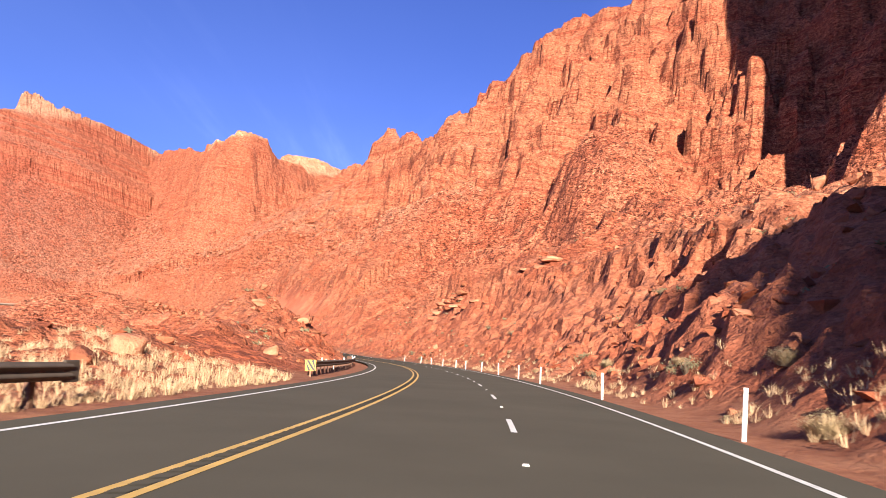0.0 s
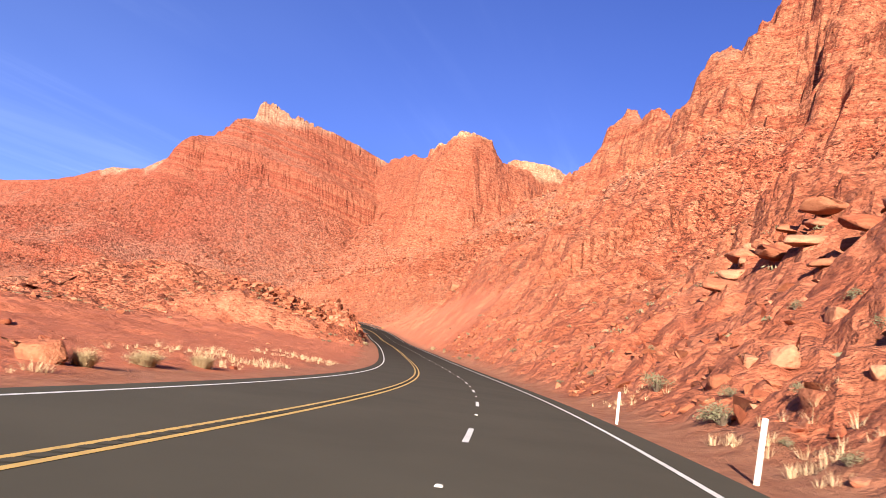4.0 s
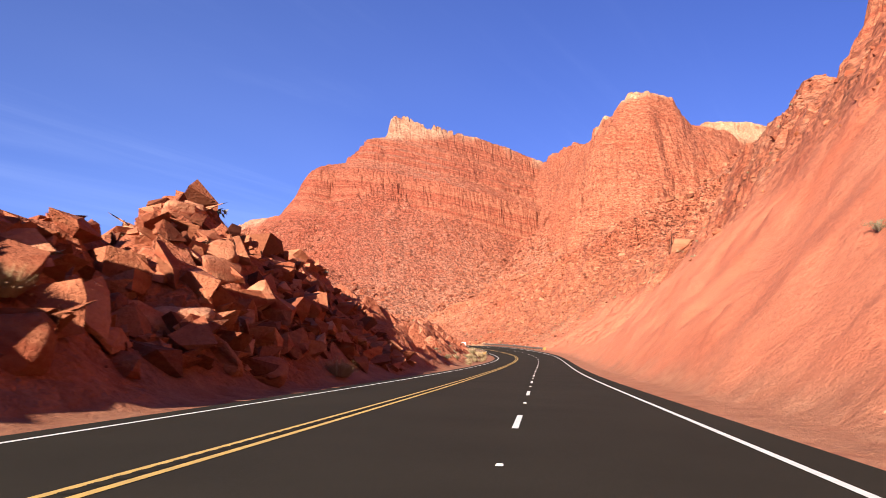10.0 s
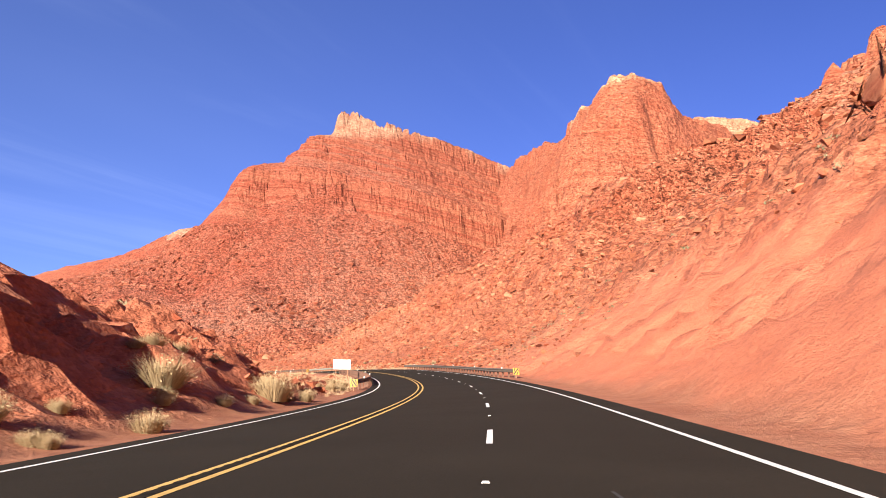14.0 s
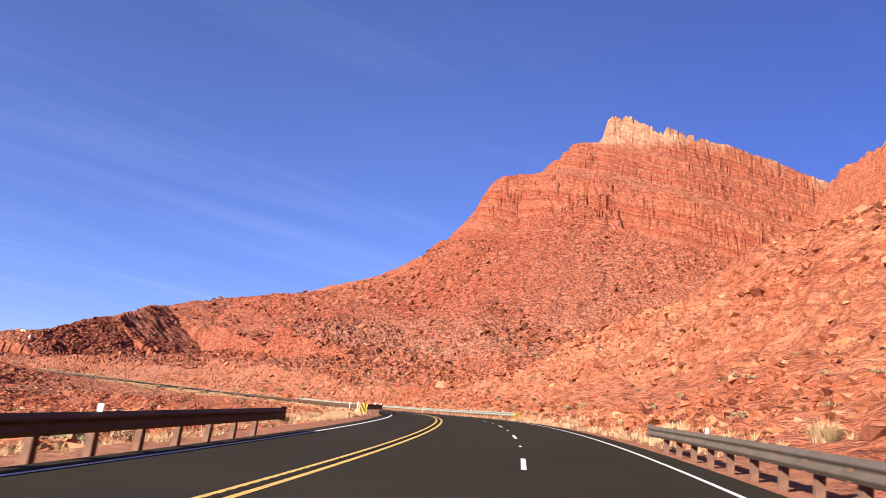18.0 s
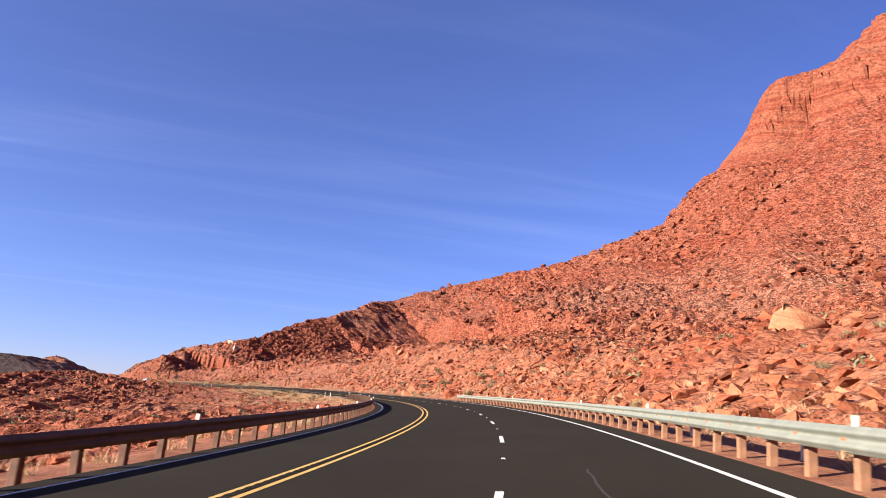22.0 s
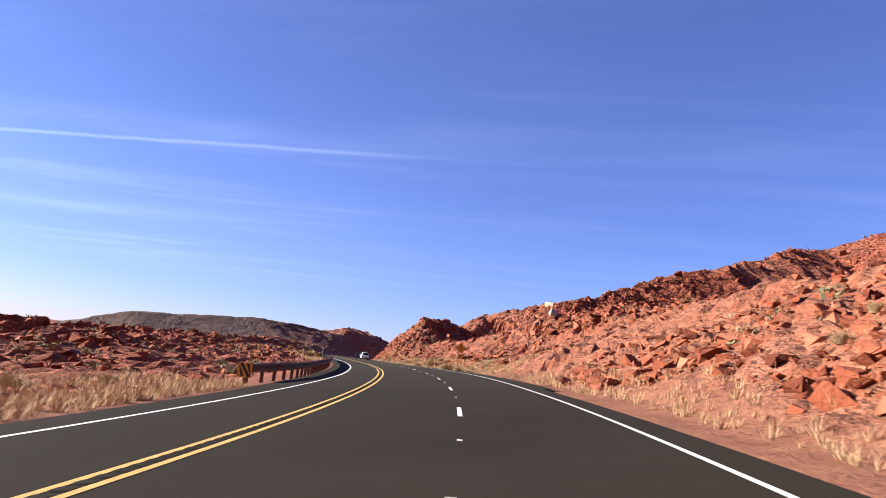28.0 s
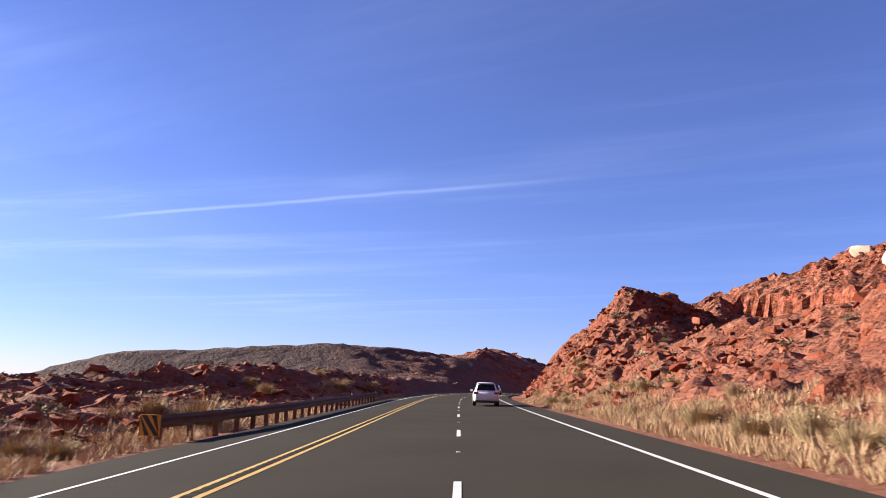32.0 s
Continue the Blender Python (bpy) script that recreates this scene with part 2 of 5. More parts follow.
        for vor, amt in zip(blocks, (0.5, 1.0, 1.0)):
            sepc = nt.nodes.new("ShaderNodeSeparateColor")
            nt.links.new(vor.outputs["Color"], sepc.inputs[0])
            tone = ramp(nt, sepc.outputs[0], [(0.0, (0.20, 0.16, 0.15)), (0.26, (0.72, 0.66, 0.64)), (0.6, (1.10, 1.10, 1.12)), (1.0, (1.45, 1.58, 1.66))]).outputs[0]
            base = mix(nt, math_n(nt, "MULTIPLY", loose, amt), base, mix(nt, 1.0, base, tone, "MULTIPLY"))
    if not zone:
        rnd = nt.nodes.new("ShaderNodeObjectInfo").outputs["Random"] if single else geo.outputs["Random Per Island"]
        isl = ramp(nt, rnd, [(0.0, (0.36, 0.33, 0.33)), (0.3, (0.85, 0.82, 0.80)), (0.8, (1.12, 1.18, 1.20)), (1.0, (1.4, 1.75, 1.95))]).outputs[0]
        if single:
            isl = ramp(nt, rnd, [(0.0, (0.75, 0.72, 0.72)), (0.4, (1.05, 1.15, 1.20)), (1.0, (1.45, 1.95, 2.2))]).outputs[0]
        base = mix(nt, 1.0, base, isl, "MULTIPLY")
    base = mix(nt, 1.0, base, (1.0, 0.97, 0.90), "MULTIPLY")
    nt.links.new(base, b.inputs["Base Color"])
    b.inputs["Roughness"].default_value = 0.92
    b.inputs["Specular IOR Level"].default_value = 0.15
    crag = noise_tex(nt, p, 0.22, 6, 0.7)
    heights = [math_n(nt, "MULTIPLY", v.outputs["Distance"], a) for v, a in zip(blocks, (-0.5, -0.32, -0.1))]
    if zone:
        calm = math_n(nt, "SUBTRACT", 1.0, math_n(nt, "MULTIPLY", math_n(nt, "MAXIMUM", att["cut"], att["shoulder"]), 0.85))
    else:
        calm = 0.35
        heights = [0.0, 0.0, 0.0]
    rough_h = math_n(nt, "ADD", math_n(nt, "MULTIPLY", crag, 1.2), math_n(nt, "ADD", math_n(nt, "ADD", heights[0], heights[1]), heights[2]))
    hsum = math_n(nt, "MULTIPLY_ADD", rough_h, calm, math_n(nt, "MULTIPLY_ADD", math_n(nt, "MULTIPLY", fine, 0.4), math_n(nt, "MULTIPLY_ADD", calm, 0.92, 0.08), math_n(nt, "MULTIPLY", grit, 0.1)))
    bump(nt, b, hsum, 1.0, 1.0)
    return m


M_ROCK = rock_mat("red_sandstone", True)
M_BOULDER = rock_mat("sandstone_boulder")
M_BLOCK = rock_mat("sandstone_block", None, True)


def asphalt_mat():
    m, nt, b = mat("asphalt")
    geo = nt.nodes.new("ShaderNodeNewGeometry")
    p = geo.outputs["Position"]
    n1 = noise_tex(nt, p, 0.25, 6)
    n2 = noise_tex(nt, p, 40.0, 4)
    sep = nt.nodes.new("ShaderNodeSeparateXYZ")
    nt.links.new(p, sep.inputs[0])
    # paler asphalt up to y = 100, fading out by y = 300
    first_stretch = ramp(nt, math_n(nt, "MULTIPLY", sep.outputs[1], 0.001), [(0.10, 1.0), (0.30, 0.0)]).outputs[0]
    c = mix(nt, ramp(nt, n1, [(0.3, 0.0), (0.7, 1.0)]).outputs[0], (0.016, 0.0132, 0.0092), (0.023, 0.0188, 0.0132))
    paler = mix(nt, ramp(nt, n1, [(0.3, 0.0), (0.7, 1.0)]).outputs[0], (0.070, 0.062, 0.046), (0.086, 0.076, 0.056))
    c = mix(nt, first_stretch, c, paler)
    grey = ramp(nt, math_n(nt, "MULTIPLY", sep.outputs[0], -0.001), [(0.47, 0.0), (0.56, 0.32)]).outputs[0]
    c = mix(nt, grey, c, paler)
    c = mix(nt, ramp(nt, n2, [(0.45, 0.0), (0.75, 0.35)]).outputs[0], c, (0.055, 0.045, 0.036))
    nt.links.new(c, b.inputs["Base Color"])
    b.inputs["Roughness"].default_value = 0.95
    b.inputs["Specular IOR Level"].default_value = 0.05
    bump(nt, b, n2, 0.3, 0.01)
    return m


M_ASPHALT = asphalt_mat()
M_WHITE_LINE = plain("white_road_paint", (0.62, 0.60, 0.55), 0.6, 0, 0.2, 3.0)
M_YELLOW_LINE = plain("yellow_road_paint", (0.52, 0.32, 0.075), 0.6, 0, 0.22, 3.0)


# ---------------------------------------------------------------- road line
# control points of the dashed lane line, one every two seconds of driving: x, y, z, cross slope and further slope of the oncoming lane in degrees
LINE = np.array([
    (-24.07, -186.99, 2.74, 0.09, -0.09), (-15.98, -125, 1.61, -0.42, 0.12), (-8.93, -62.69, 0.81, -0.98, 0.38), (2.19, -0.17, -0.05, -1.39, 0.69),
    (2.87, 63.25, -1.1, -0.98, 0.83), (-4.36, 123.87, -1.79, -0.62, -0.16), (-20.76, 181.48, -2.17, -0.77, 0.46), (-44.14, 237.56, -1.01, -0.23, 1.49),
    (-67.91, 291.96, 0.99, -1.3, 1.28), (-93.02, 344.07, 2.95, -1.07, 0.87), (-116.57, 395.46, 5.64, 0.73, 0.8), (-142.21, 447.38, 9.04, 3.08, 1.48),
    (-178.38, 495.29, 13.56, 3.95, 1.31), (-222.17, 537.2, 17.35, 3.85, 1.22), (-271.76, 566.63, 18.86, 4.57, 0.96), (-328.59, 589.29, 20.2, 4.49, -0.15),
    (-387.52, 601.44, 21.29, 4.49, -0.65), (-448.72, 600.35, 22.15, 5.24, 0.01), (-506.9, 588.83, 22.9, 4.66, 1.35), (-563.52, 568.96, 22.64, 2.45, 1.92),
    (-620.14, 547.04, 22.54, 1.08, 1.88), (-676.09, 527.13, 22.58, 0.26, 1.13), (-737.41, 519.26, 22.22, -0.04, 0.47), (-795.6, 533.5, 21.87, -0.12, 0.05),
    (-837.98, 566.02, 21.6, -0.12, -0.24),
])


def bspline(ctrl, n):
    out = []
    for i in range(len(ctrl) - 3):
        u = np.linspace(0, 1, n, endpoint=False)[:, None]
        a, b, c, d = ctrl[i:i + 4]
        out.append(a * (1 - u) ** 3 / 6 + b * (3 * u ** 3 - 6 * u * u + 4) / 6 + c * (-3 * u ** 3 + 3 * u * u + 3 * u + 1) / 6 + d * u ** 3 / 6)
    return np.concatenate(out)


_raw = bspline(LINE, 120)
_len = np.r_[0, np.cumsum(np.hypot(*np.diff(_raw[:, :2], axis=0).T))]
_zero = _len[2 * 120]                          # where the drive begins
STEP = 2.0
ROAD_S = np.arange(-100.0, _len[-1] - _zero - 4, STEP)
ROAD = np.stack([np.interp(ROAD_S + _zero, _len, _raw[:, k]) for k in range(3)], 1)
ROAD_B = np.tan(np.radians(np.interp(ROAD_S + _zero, _len, _raw[:, 3])))
ROAD_K = np.tan(np.radians(np.interp(ROAD_S + _zero, _len, _raw[:, 4])))
_tan = np.gradient(ROAD[:, :2], axis=0)
_tan /= np.hypot(_tan[:, 0], _tan[:, 1])[:, None]
ROAD_N = np.stack([_tan[:, 1], -_tan[:, 0]], 1)   # to the right
OFF = -0.2                                      # dashed line from the control line
R_EDGE, L_EDGE = 4.6, -8.0                      # edges of the asphalt, from the dashed line


def on_road(s, d):
    """Place on the road's surface: s metres along, d metres to the right of the dashed line."""
    s, d = np.asarray(s, float), np.asarray(d, float) + OFF
    x, y, z, nx, ny, b, k = [np.interp(s, ROAD_S, a) for a in (*ROAD.T, *ROAD_N.T, ROAD_B, ROAD_K)]
    return np.stack([x + nx * d, y + ny * d, z + b * np.clip(d, -12, 9) + k * np.clip(d + 3.88, -7, 0)], -1)


def to_road(x, y):
    """s and d of places in the plan."""
    s, d = np.empty(x.shape), np.empty(x.shape)
    sub = ROAD[::2, :2]
    for a in range(0, x.size, 20000):
        q = np.stack([x[a:a + 20000], y[a:a + 20000]], 1)
        i = 2 * ((q[:, None, 0] - sub[None, :, 0]) ** 2 + (q[:, None, 1] - sub[None, :, 1]) ** 2).argmin(1)
        rel = q - ROAD[i, :2]
        s[a:a + 20000] = np.clip(ROAD_S[i] + (rel * _tan[i]).sum(1), ROAD_S[0], ROAD_S[-1])
        side = np.sign((rel * ROAD_N[i]).sum(1))
        d[a:a + 20000] = np.where(np.abs((rel * _tan[i]).sum(1)) < 6, (rel * ROAD_N[i]).sum(1), side * np.hypot(*rel.T))
    return s, d - OFF


# ---------------------------------------------------------------- noise
def lattice(ix, iy, seed):
    h = (ix.astype(np.int64) * 374761393 + iy.astype(np.int64) * 668265263 + seed * 974634777) & 0x7FFFFFFF
    h = ((h ^ (h >> 13)) * 1274126177) & 0x7FFFFFFF
    return ((h ^ (h >> 16)) & 0xFFFF) / 65535.0


def vnoise(x, y, seed=0):
    ix, iy = np.floor(x), np.floor(y)
    u, v = x - ix, y - iy
    u, v = u * u * u * (u * (u * 6 - 15) + 10), v * v * v * (v * (v * 6 - 15) + 10)
    a, b = lattice(ix, iy, seed), lattice(ix + 1, iy, seed)
    c, d = lattice(ix, iy + 1, seed), lattice(ix + 1, iy + 1, seed)
    return (a * (1 - u) + b * u) * (1 - v) + (c * (1 - u) + d * u) * v - 0.5


def fbm(x, y, size, octaves=4, seed=0, gain=0.5):
    out, amp = np.zeros_like(x), 1.0
    for k in range(octaves):
        ca, sa = math.cos(0.6 * k + seed), math.sin(0.6 * k + seed)
        out += amp * vnoise((x * ca - y * sa) / size + 17.3 * k, (x * sa + y * ca) / size - 9.1 * k, seed + 31 * k)
        size, amp = size * 0.5, amp * gain
    return out


def ridged(x, y, size, octaves=3, seed=0):
    out, amp = np.zeros_like(x), 1.0
    for k in range(octaves):
        ca, sa = math.cos(0.9 * k + seed), math.sin(0.9 * k + seed)
        out += amp * (0.5 - np.abs(2 * vnoise((x * ca - y * sa) / size + 5.7 * k, (x * sa + y * ca) / size + 3.3 * k, seed + 57 * k)))
        size, amp = size * 0.5, amp * 0.5
    return out


def cells(x, y, size, seed=0):
    """Blocky heights: each cell of a jittered grid has a level and a tilt of its own; 0 at the joints."""
    gx, gy = np.floor(x / size), np.floor(y / size)
    best, second, lev = np.full(x.shape, 9e9), np.full(x.shape, 9e9), np.zeros(x.shape)
    for i in (-1, 0, 1):
        for j in (-1, 0, 1):
            cx, cy = gx + i, gy + j
            px, py = (cx + lattice(cx, cy, seed + 1)) * size, (cy + lattice(cx, cy, seed + 2)) * size
            dd = np.hypot(x - px, y - py)
            l = lattice(cx, cy, seed + 3) + (lattice(cx, cy, seed + 4) - 0.5) * (x - px) / size + (lattice(cx, cy, seed + 5) - 0.5) * (y - py) / size
            near = dd < best
            second = np.where(near, best, np.minimum(second, dd))
            lev = np.where(near, l, lev)
            best = np.where(near, dd, best)
    return lev * np.clip((second - best) / (0.22 * size), 0, 1)


# ---------------------------------------------------------------- the land
# crests: x, y, height of the crest, height of the foot of its cliff; slope of the cliff, slope at the head of the talus, floor
MESA_WEST = ([(-1400, 1000, 180, 170), (-1100, 1000, 200, 180), (-940, 1000, 206, 190), (-850, 1010, 229, 200), (-781, 1002, 228, 205), (-700, 972, 243, 200), (-650, 930, 246, 180)], 1.9, 1.25, 14, 330)
MESA = ([(-650, 930, 246, 180), (-628, 958, 264, 200), (-608, 982, 308, 200), (-594, 1004, 326, 200),
         (-555, 1030, 315, 180), (-515, 1080, 307, 162), (-471, 1148, 292, 148), (-440, 1210, 268, 148)], 1.45, 1.35, 14, 330)
DOME = ([(-460, 1140, 272, 205), (-428, 1102, 286, 190), (-350, 1025, 262, 150), (-302, 958, 260, 120), (-276, 928, 262, 112), (-258, 924, 263, 112), (-243, 944, 260, 115), (-234, 972, 244, 120),
         (-200, 1040, 240, 150)], 2.1, 0.75, 10, 250)
RIM = ([(-290, 1055, 256, 235), (-230, 1045, 263, 235), (-190, 1090, 264, 235), (-160, 1168, 274, 240), (-40, 1300, 300, 240)], 1.6, 1.5, 0, 150)
WALL = ([(-160, 1000, 232, 200), (-100, 832, 205, 165), (-78, 744, 178, 160), (-57, 690, 208, 120), (-22, 615, 172, 98), (0, 546, 166, 80), (46, 490, 182, 78),
         (55, 452, 203, 82), (90, 430, 210, 70), (150, 370, 214, 62), (185, 290, 205, 54), (210, 150, 180, 42), (240, 0, 165, 40), (270, -200, 150, 40)], 1.5, 0.70, -22, 90)
SPUR = ([(-672, 905, 184, 184), (-690, 880, 162, 162), (-745, 820, 131, 131), (-800, 760, 115, 115), (-805, 704, 96, 96), (-745, 650, 74, 74),
         (-706, 598, 51, 51), (-731, 563, 43, 43), (-690, 565, 35, 35), (-657, 553, 36.5, 36.5)], 1.0, 0.65, 12, 150)
SHALE = ([(-650, 415, 16, 16), (-685, 445, 29, 29), (-722, 476, 33, 33), (-757, 500, 31, 31), (-800, 488, 35, 35), (-860, 480, 36, 36)], 1.0, 0.42, 10, 40)
# unseen ridge behind the start, added to throw shade on the near right bank
SHADE_RIDGE = ([(230, -100, 90, 70), (90, -105, 74, 50), (50, -108, 74, 40), (32, -112, 59, 30)], 2.2, 1.2, -12, 60)
# tall tower out of view, added to cast its shadow on the canyon wall
SHADE_TOWER = ([(176, 118, 304, 62), (158, 145, 310, 62)], 2.6, 1.15, -10, 60)
# the mesa's benches: even rise within, cliffs and ledges out, along its tilted beds
BENCH_IN, BENCH_OUT = (262, 273, 324, 326.4, 344, 345.8, 361, 363.4, 390, 401), (262, 300, 325, 333, 341, 347, 354, 361, 372, 401)
# knolls beside the road: x, y, radius, height over the plain
KNOLLS = ((-22, 90, 12, 1.4), (-27, 106, 12, 2.4), (-44, 112, 16, 1.4), (-127, 288, 26, 11.5), (-95, 262, 13, 4), (-112, 322, 20, 3.5), (-120, 350, 19, 4), (-142, 388, 18, 1), (-158, 415, 18, 1), (-174, 442, 15, 3), (62, 290, 26, 34), (-470, 545, 20, 6), (-500, 533, 20, 7), (-440, 548, 16, 5), (-597, 998, 7, 10), (-584, 1010, 7, 10))
# steepness of the ground beside the road, to the right and to the left, along it
UP_R = ((0, 0.55), (60, 0.45), (150, 0.4), (230, 0.5), (290, 0.72), (340, 0.85), (420, 0.8), (470, 0.5), (540, 0.2), (700, 0.25), (780, 0.45), (880, 0.4), (920, 0.16), (1008, 0.16), (1036, 0.9), (1080, 0.9))
ROUGH_R = ((0, 2.6), (200, 2.0), (290, 1.0), (460, 0.9), (520, 1.0), (800, 1.1), (1080, 1.2))
ROUGH_L = ((0, 0.6), (70, 0.8), (84, 2.6), (122, 2.6), (136, 0.35), (275, 0.35), (295, 3.2), (370, 2.6), (400, 1.7), (470, 1.5), (485, 0.8), (520, 0.35), (860, 0.3), (900, 0.7), (1000, 1.1))
UP_L = ((0, 0.08), (60, 0.12), (84, 0.42), (118, 0.5), (127, 0.35), (136, 0.05), (278, 0.05), (294, 0.3), (308, 0.6), (320, 0.85), (348, 0.85), (375, 0.5), (470, 0.35), (510, -0.05), (560, -0.16), (640, -0.22), (760, -0.22), (860, -0.16), (900, -0.04), (1010, 0.05), (1040, 0.5))


def crest(f, x, y, fx, fy):
    """Height of one mountain over the plan, its faces bent by (fx, fy)."""
    pts, cliff, talus, floor, reach = f
    best, zc, zb = np.full(x.shape, 1e9), np.zeros(x.shape), np.zeros(x.shape)
    for (x0, y0, z0, b0), (x1, y1, z1, b1) in zip(pts, pts[1:]):
        ex, ey = x1 - x0, y1 - y0
        u = np.clip(((x - x0) * ex + (y - y0) * ey) / (ex * ex + ey * ey), 0, 1)
        dd = np.hypot(x - x0 - u * ex, y - y0 - u * ey)
        # weigh by the height, so that a higher part of the crest rules further
        rank = dd - 0.5 * (z0 + u * (z1 - z0))
        near = rank < best
        best = np.where(near, rank, best)
        zc = np.where(near, z0 + u * (z1 - z0), zc)
        zb = np.where(near, b0 + u * (b1 - b0), zb)
    d = np.maximum(best + 0.5 * zc - np.clip((zc - zb) / 10, 0, 4.5), 0)
    rise = zc - zb
    d1 = np.maximum(d + fx * np.minimum(1, d / 25) * np.clip(rise / 40, 0.15, 1), 0)
    w = np.maximum(rise / cliff, 0.01)
    top = zc - cliff * np.minimum(d1, w)
    a = np.maximum(zb - floor, 5)
    t = np.maximum(d1 - w + fy * np.clip(d1 / 60, 0, 1), 0)
    return top - a * (1 - np.exp(-talus * t / a)) - 0.07 * np.maximum(t - reach, 0), d1 < w, rise


def ash(x, y):
    """Where grey shale covers the mound beyond the last rail."""
    return np.clip(1.6 - np.hypot((x + 690) / 85, (y - 440) / 72) + 0.35 * fbm(x, y, 30, 3, 97), 0, 1) * np.clip((x + 765) / 15, 0, 1)


def land(x, y):
    """Height of the land at places in the plan; also how far from the road."""
    s, d = to_road(x, y)
    hr = on_road(s, d)[..., 2]
    base = -0.035 * np.clip(x, -700, 600) - 9 * np.clip((-x - 490) / 80, 0, 1) * np.clip((520 - y) / 40, 0, 1) + 0.01 * np.clip(y, -400, 900) - 3.6
    base = np.where(x > 0, base + 0.035 * x, base) + 3.0 * fbm(x, y, 90, 3, 5)
    fx = 30 * fbm(x, y, 70, 3, 11) + 14 * ridged(x, y, 30, 3, 12) + 5 * cells(x, y, 17, 13)
    fy = 30 * fbm(x, y, 110, 3, 14)
    h = base
    face = np.zeros(x.shape)
    for f in (MESA_WEST, MESA, DOME, RIM, WALL, SPUR, SHALE, SHADE_RIDGE, SHADE_TOWER):
        soft = 0.12 if f is SHALE else 0.45 if f is SPUR else 0.6 if f in (MESA_WEST, DOME) else 0.3 if f is MESA else 1.0
        hi, cl, rise = crest(f, x, y, 12 * fbm(x, y, 80, 2, 15) if f is MESA else fx * soft, fy * soft)
        if f is WALL:
            hi = hi - 0.6 * np.maximum(-d, 0)
        if f is MESA:
            m = (x < -420) & (y > 800) & (hi > 130)
            xm, ym = x[m], y[m]
            along = 0.64 * xm + 0.77 * ym
            t = hi[m] + 0.13 * xm + 0.15 * ym + 5 * fbm(xm, ym, 120, 3, 21)
            n = (3.6 * cells(along * 0.6, 1.1 * t, 7, 23) + 1.8 * cells(along * 0.7, 1.1 * t, 3.2, 24) - 1.0) * np.clip((t - 252) / 12, 0, 1)
            step = np.interp(np.clip(t + n, 262, 401), BENCH_IN, BENCH_OUT) + np.maximum(t + n - 401, 0) * 0.3 + np.minimum(t + n - 262, 0) - t
            hi[m] += step * np.clip((xm + 668) / 30, 0, 1)
        elif f in (DOME, RIM, WALL):
            m = cl & (hi > 20)
            xm, ym, zm = x[m], y[m], hi[m]
            along = 0.3 * xm - 0.95 * ym if f is WALL else 0.68 * xm - 0.73 * ym
            q = (zm + 0.03 * xm + 6 * fbm(xm, ym, 150, 2, 21)) / 24.0
            fr = q - np.floor(q)
            broken = np.clip(0.45 + 1.8 * fbm(along, zm, 55, 2, 28), 0.1, 1)
            crag = 9 * cells(along + 0.3 * zm, 0.4 * zm, 16, 25) + broken * (5 * cells(along, 0.9 * zm, 7, 26) + 2.2 * cells(along, zm, 2.8, 27)) - 9
            hi[m] += (np.clip((fr - 0.35) / 0.3, 0, 1) - fr) * 24 * (0.1 if f is DOME else 0.4) + crag
        if f in (MESA_WEST, MESA, DOME, RIM, WALL):
            face = np.where(hi > h, (cl & (rise > 12)) * (1.0 if f in (MESA, WALL) else 0.5), face)
        h = np.maximum(h, hi)
    for kx, ky, r, kh in KNOLLS:
        rr = np.hypot(x - kx, y - ky) / r * (1 + 0.5 * fbm(x, y, 16, 2, 33))
        h = h + kh * np.exp(-rr ** 3)
    # a low shoulder of rubble before the foot of the first cliffs
    ledge = hr + 12 + 0.22 * (d - R_EDGE)
    held = np.clip((195 - s) / 50, 0, 1) * np.clip((s + 60) / 30, 0, 1) * np.clip((155 - d) / 40, 0, 1)
    h = np.where(d > 0, h - held * np.maximum(h - ledge, 0), h)
    # the worn bank of soil before the first long bend
    soil = hr + 6.8 * np.clip((s - 362) / 22, 0, 1) * np.clip((480 - s) / 60, 0, 1) + 2.2 * fbm(x, y, 12, 3, 35) - 0.3 * np.maximum(-d - 30, 0) - 1.0
    h = np.where((d < 0) & (d > -60), np.maximum(h, soil), h)
    far = np.clip((np.abs(d) - 15) / 60, 0, 1)
    out = np.abs(d - 0.5 * (R_EDGE + L_EDGE)) - 0.5 * (R_EDGE - L_EDGE)      # metres outside the asphalt
    # rough ground, blocks and gullies
    bare = 1 - 0.85 * ash(x, y)
    amp = np.clip(out / 10, 0, 1) * bare * (1 - 0.75 * face)
    h = h + amp * (1.1 * ridged(x, y, 13, 3, 41) + (1.0 + 0.5 * far) * cells(x + 2 * fbm(x, y, 6, 2, 3), y, 5.5, 51) + 0.5 * cells(x, y, 2.1, 61)) + 3.0 * far * bare * (1 - 0.6 * face) * fbm(x, y, 30, 4, 71)
    # cuttings and embankments
    up = np.where(d > 0, np.interp(s, *zip(*UP_R)), np.interp(s, *zip(*UP_L)))
    o = np.maximum(out - 2.5, 0)
    rough = np.where(d > 0, np.interp(s, *zip(*ROUGH_R)), np.interp(s, *zip(*ROUGH_L))) * np.clip((out - 1.5) / 5, 0, 1) * (1 + 1.6 * np.clip((out - 16) / 12, 0, 1)) * bare
    wob = 1 + 0.5 * fbm(x, y, 18, 3, 81)
    hi = hr + o * up * wob + np.where(up > 0.1, 0.012 * o * o, 0) + np.where(up > 0.3, 0.02 * np.maximum(o - 17, 0) ** 2, 0) + rough * (0.55 * cells(x, y, 3.2, 91) + 0.3 * cells(x, y, 1.5, 93) + 0.8 * ridged(x, y, 8, 3, 92)) - 0.12
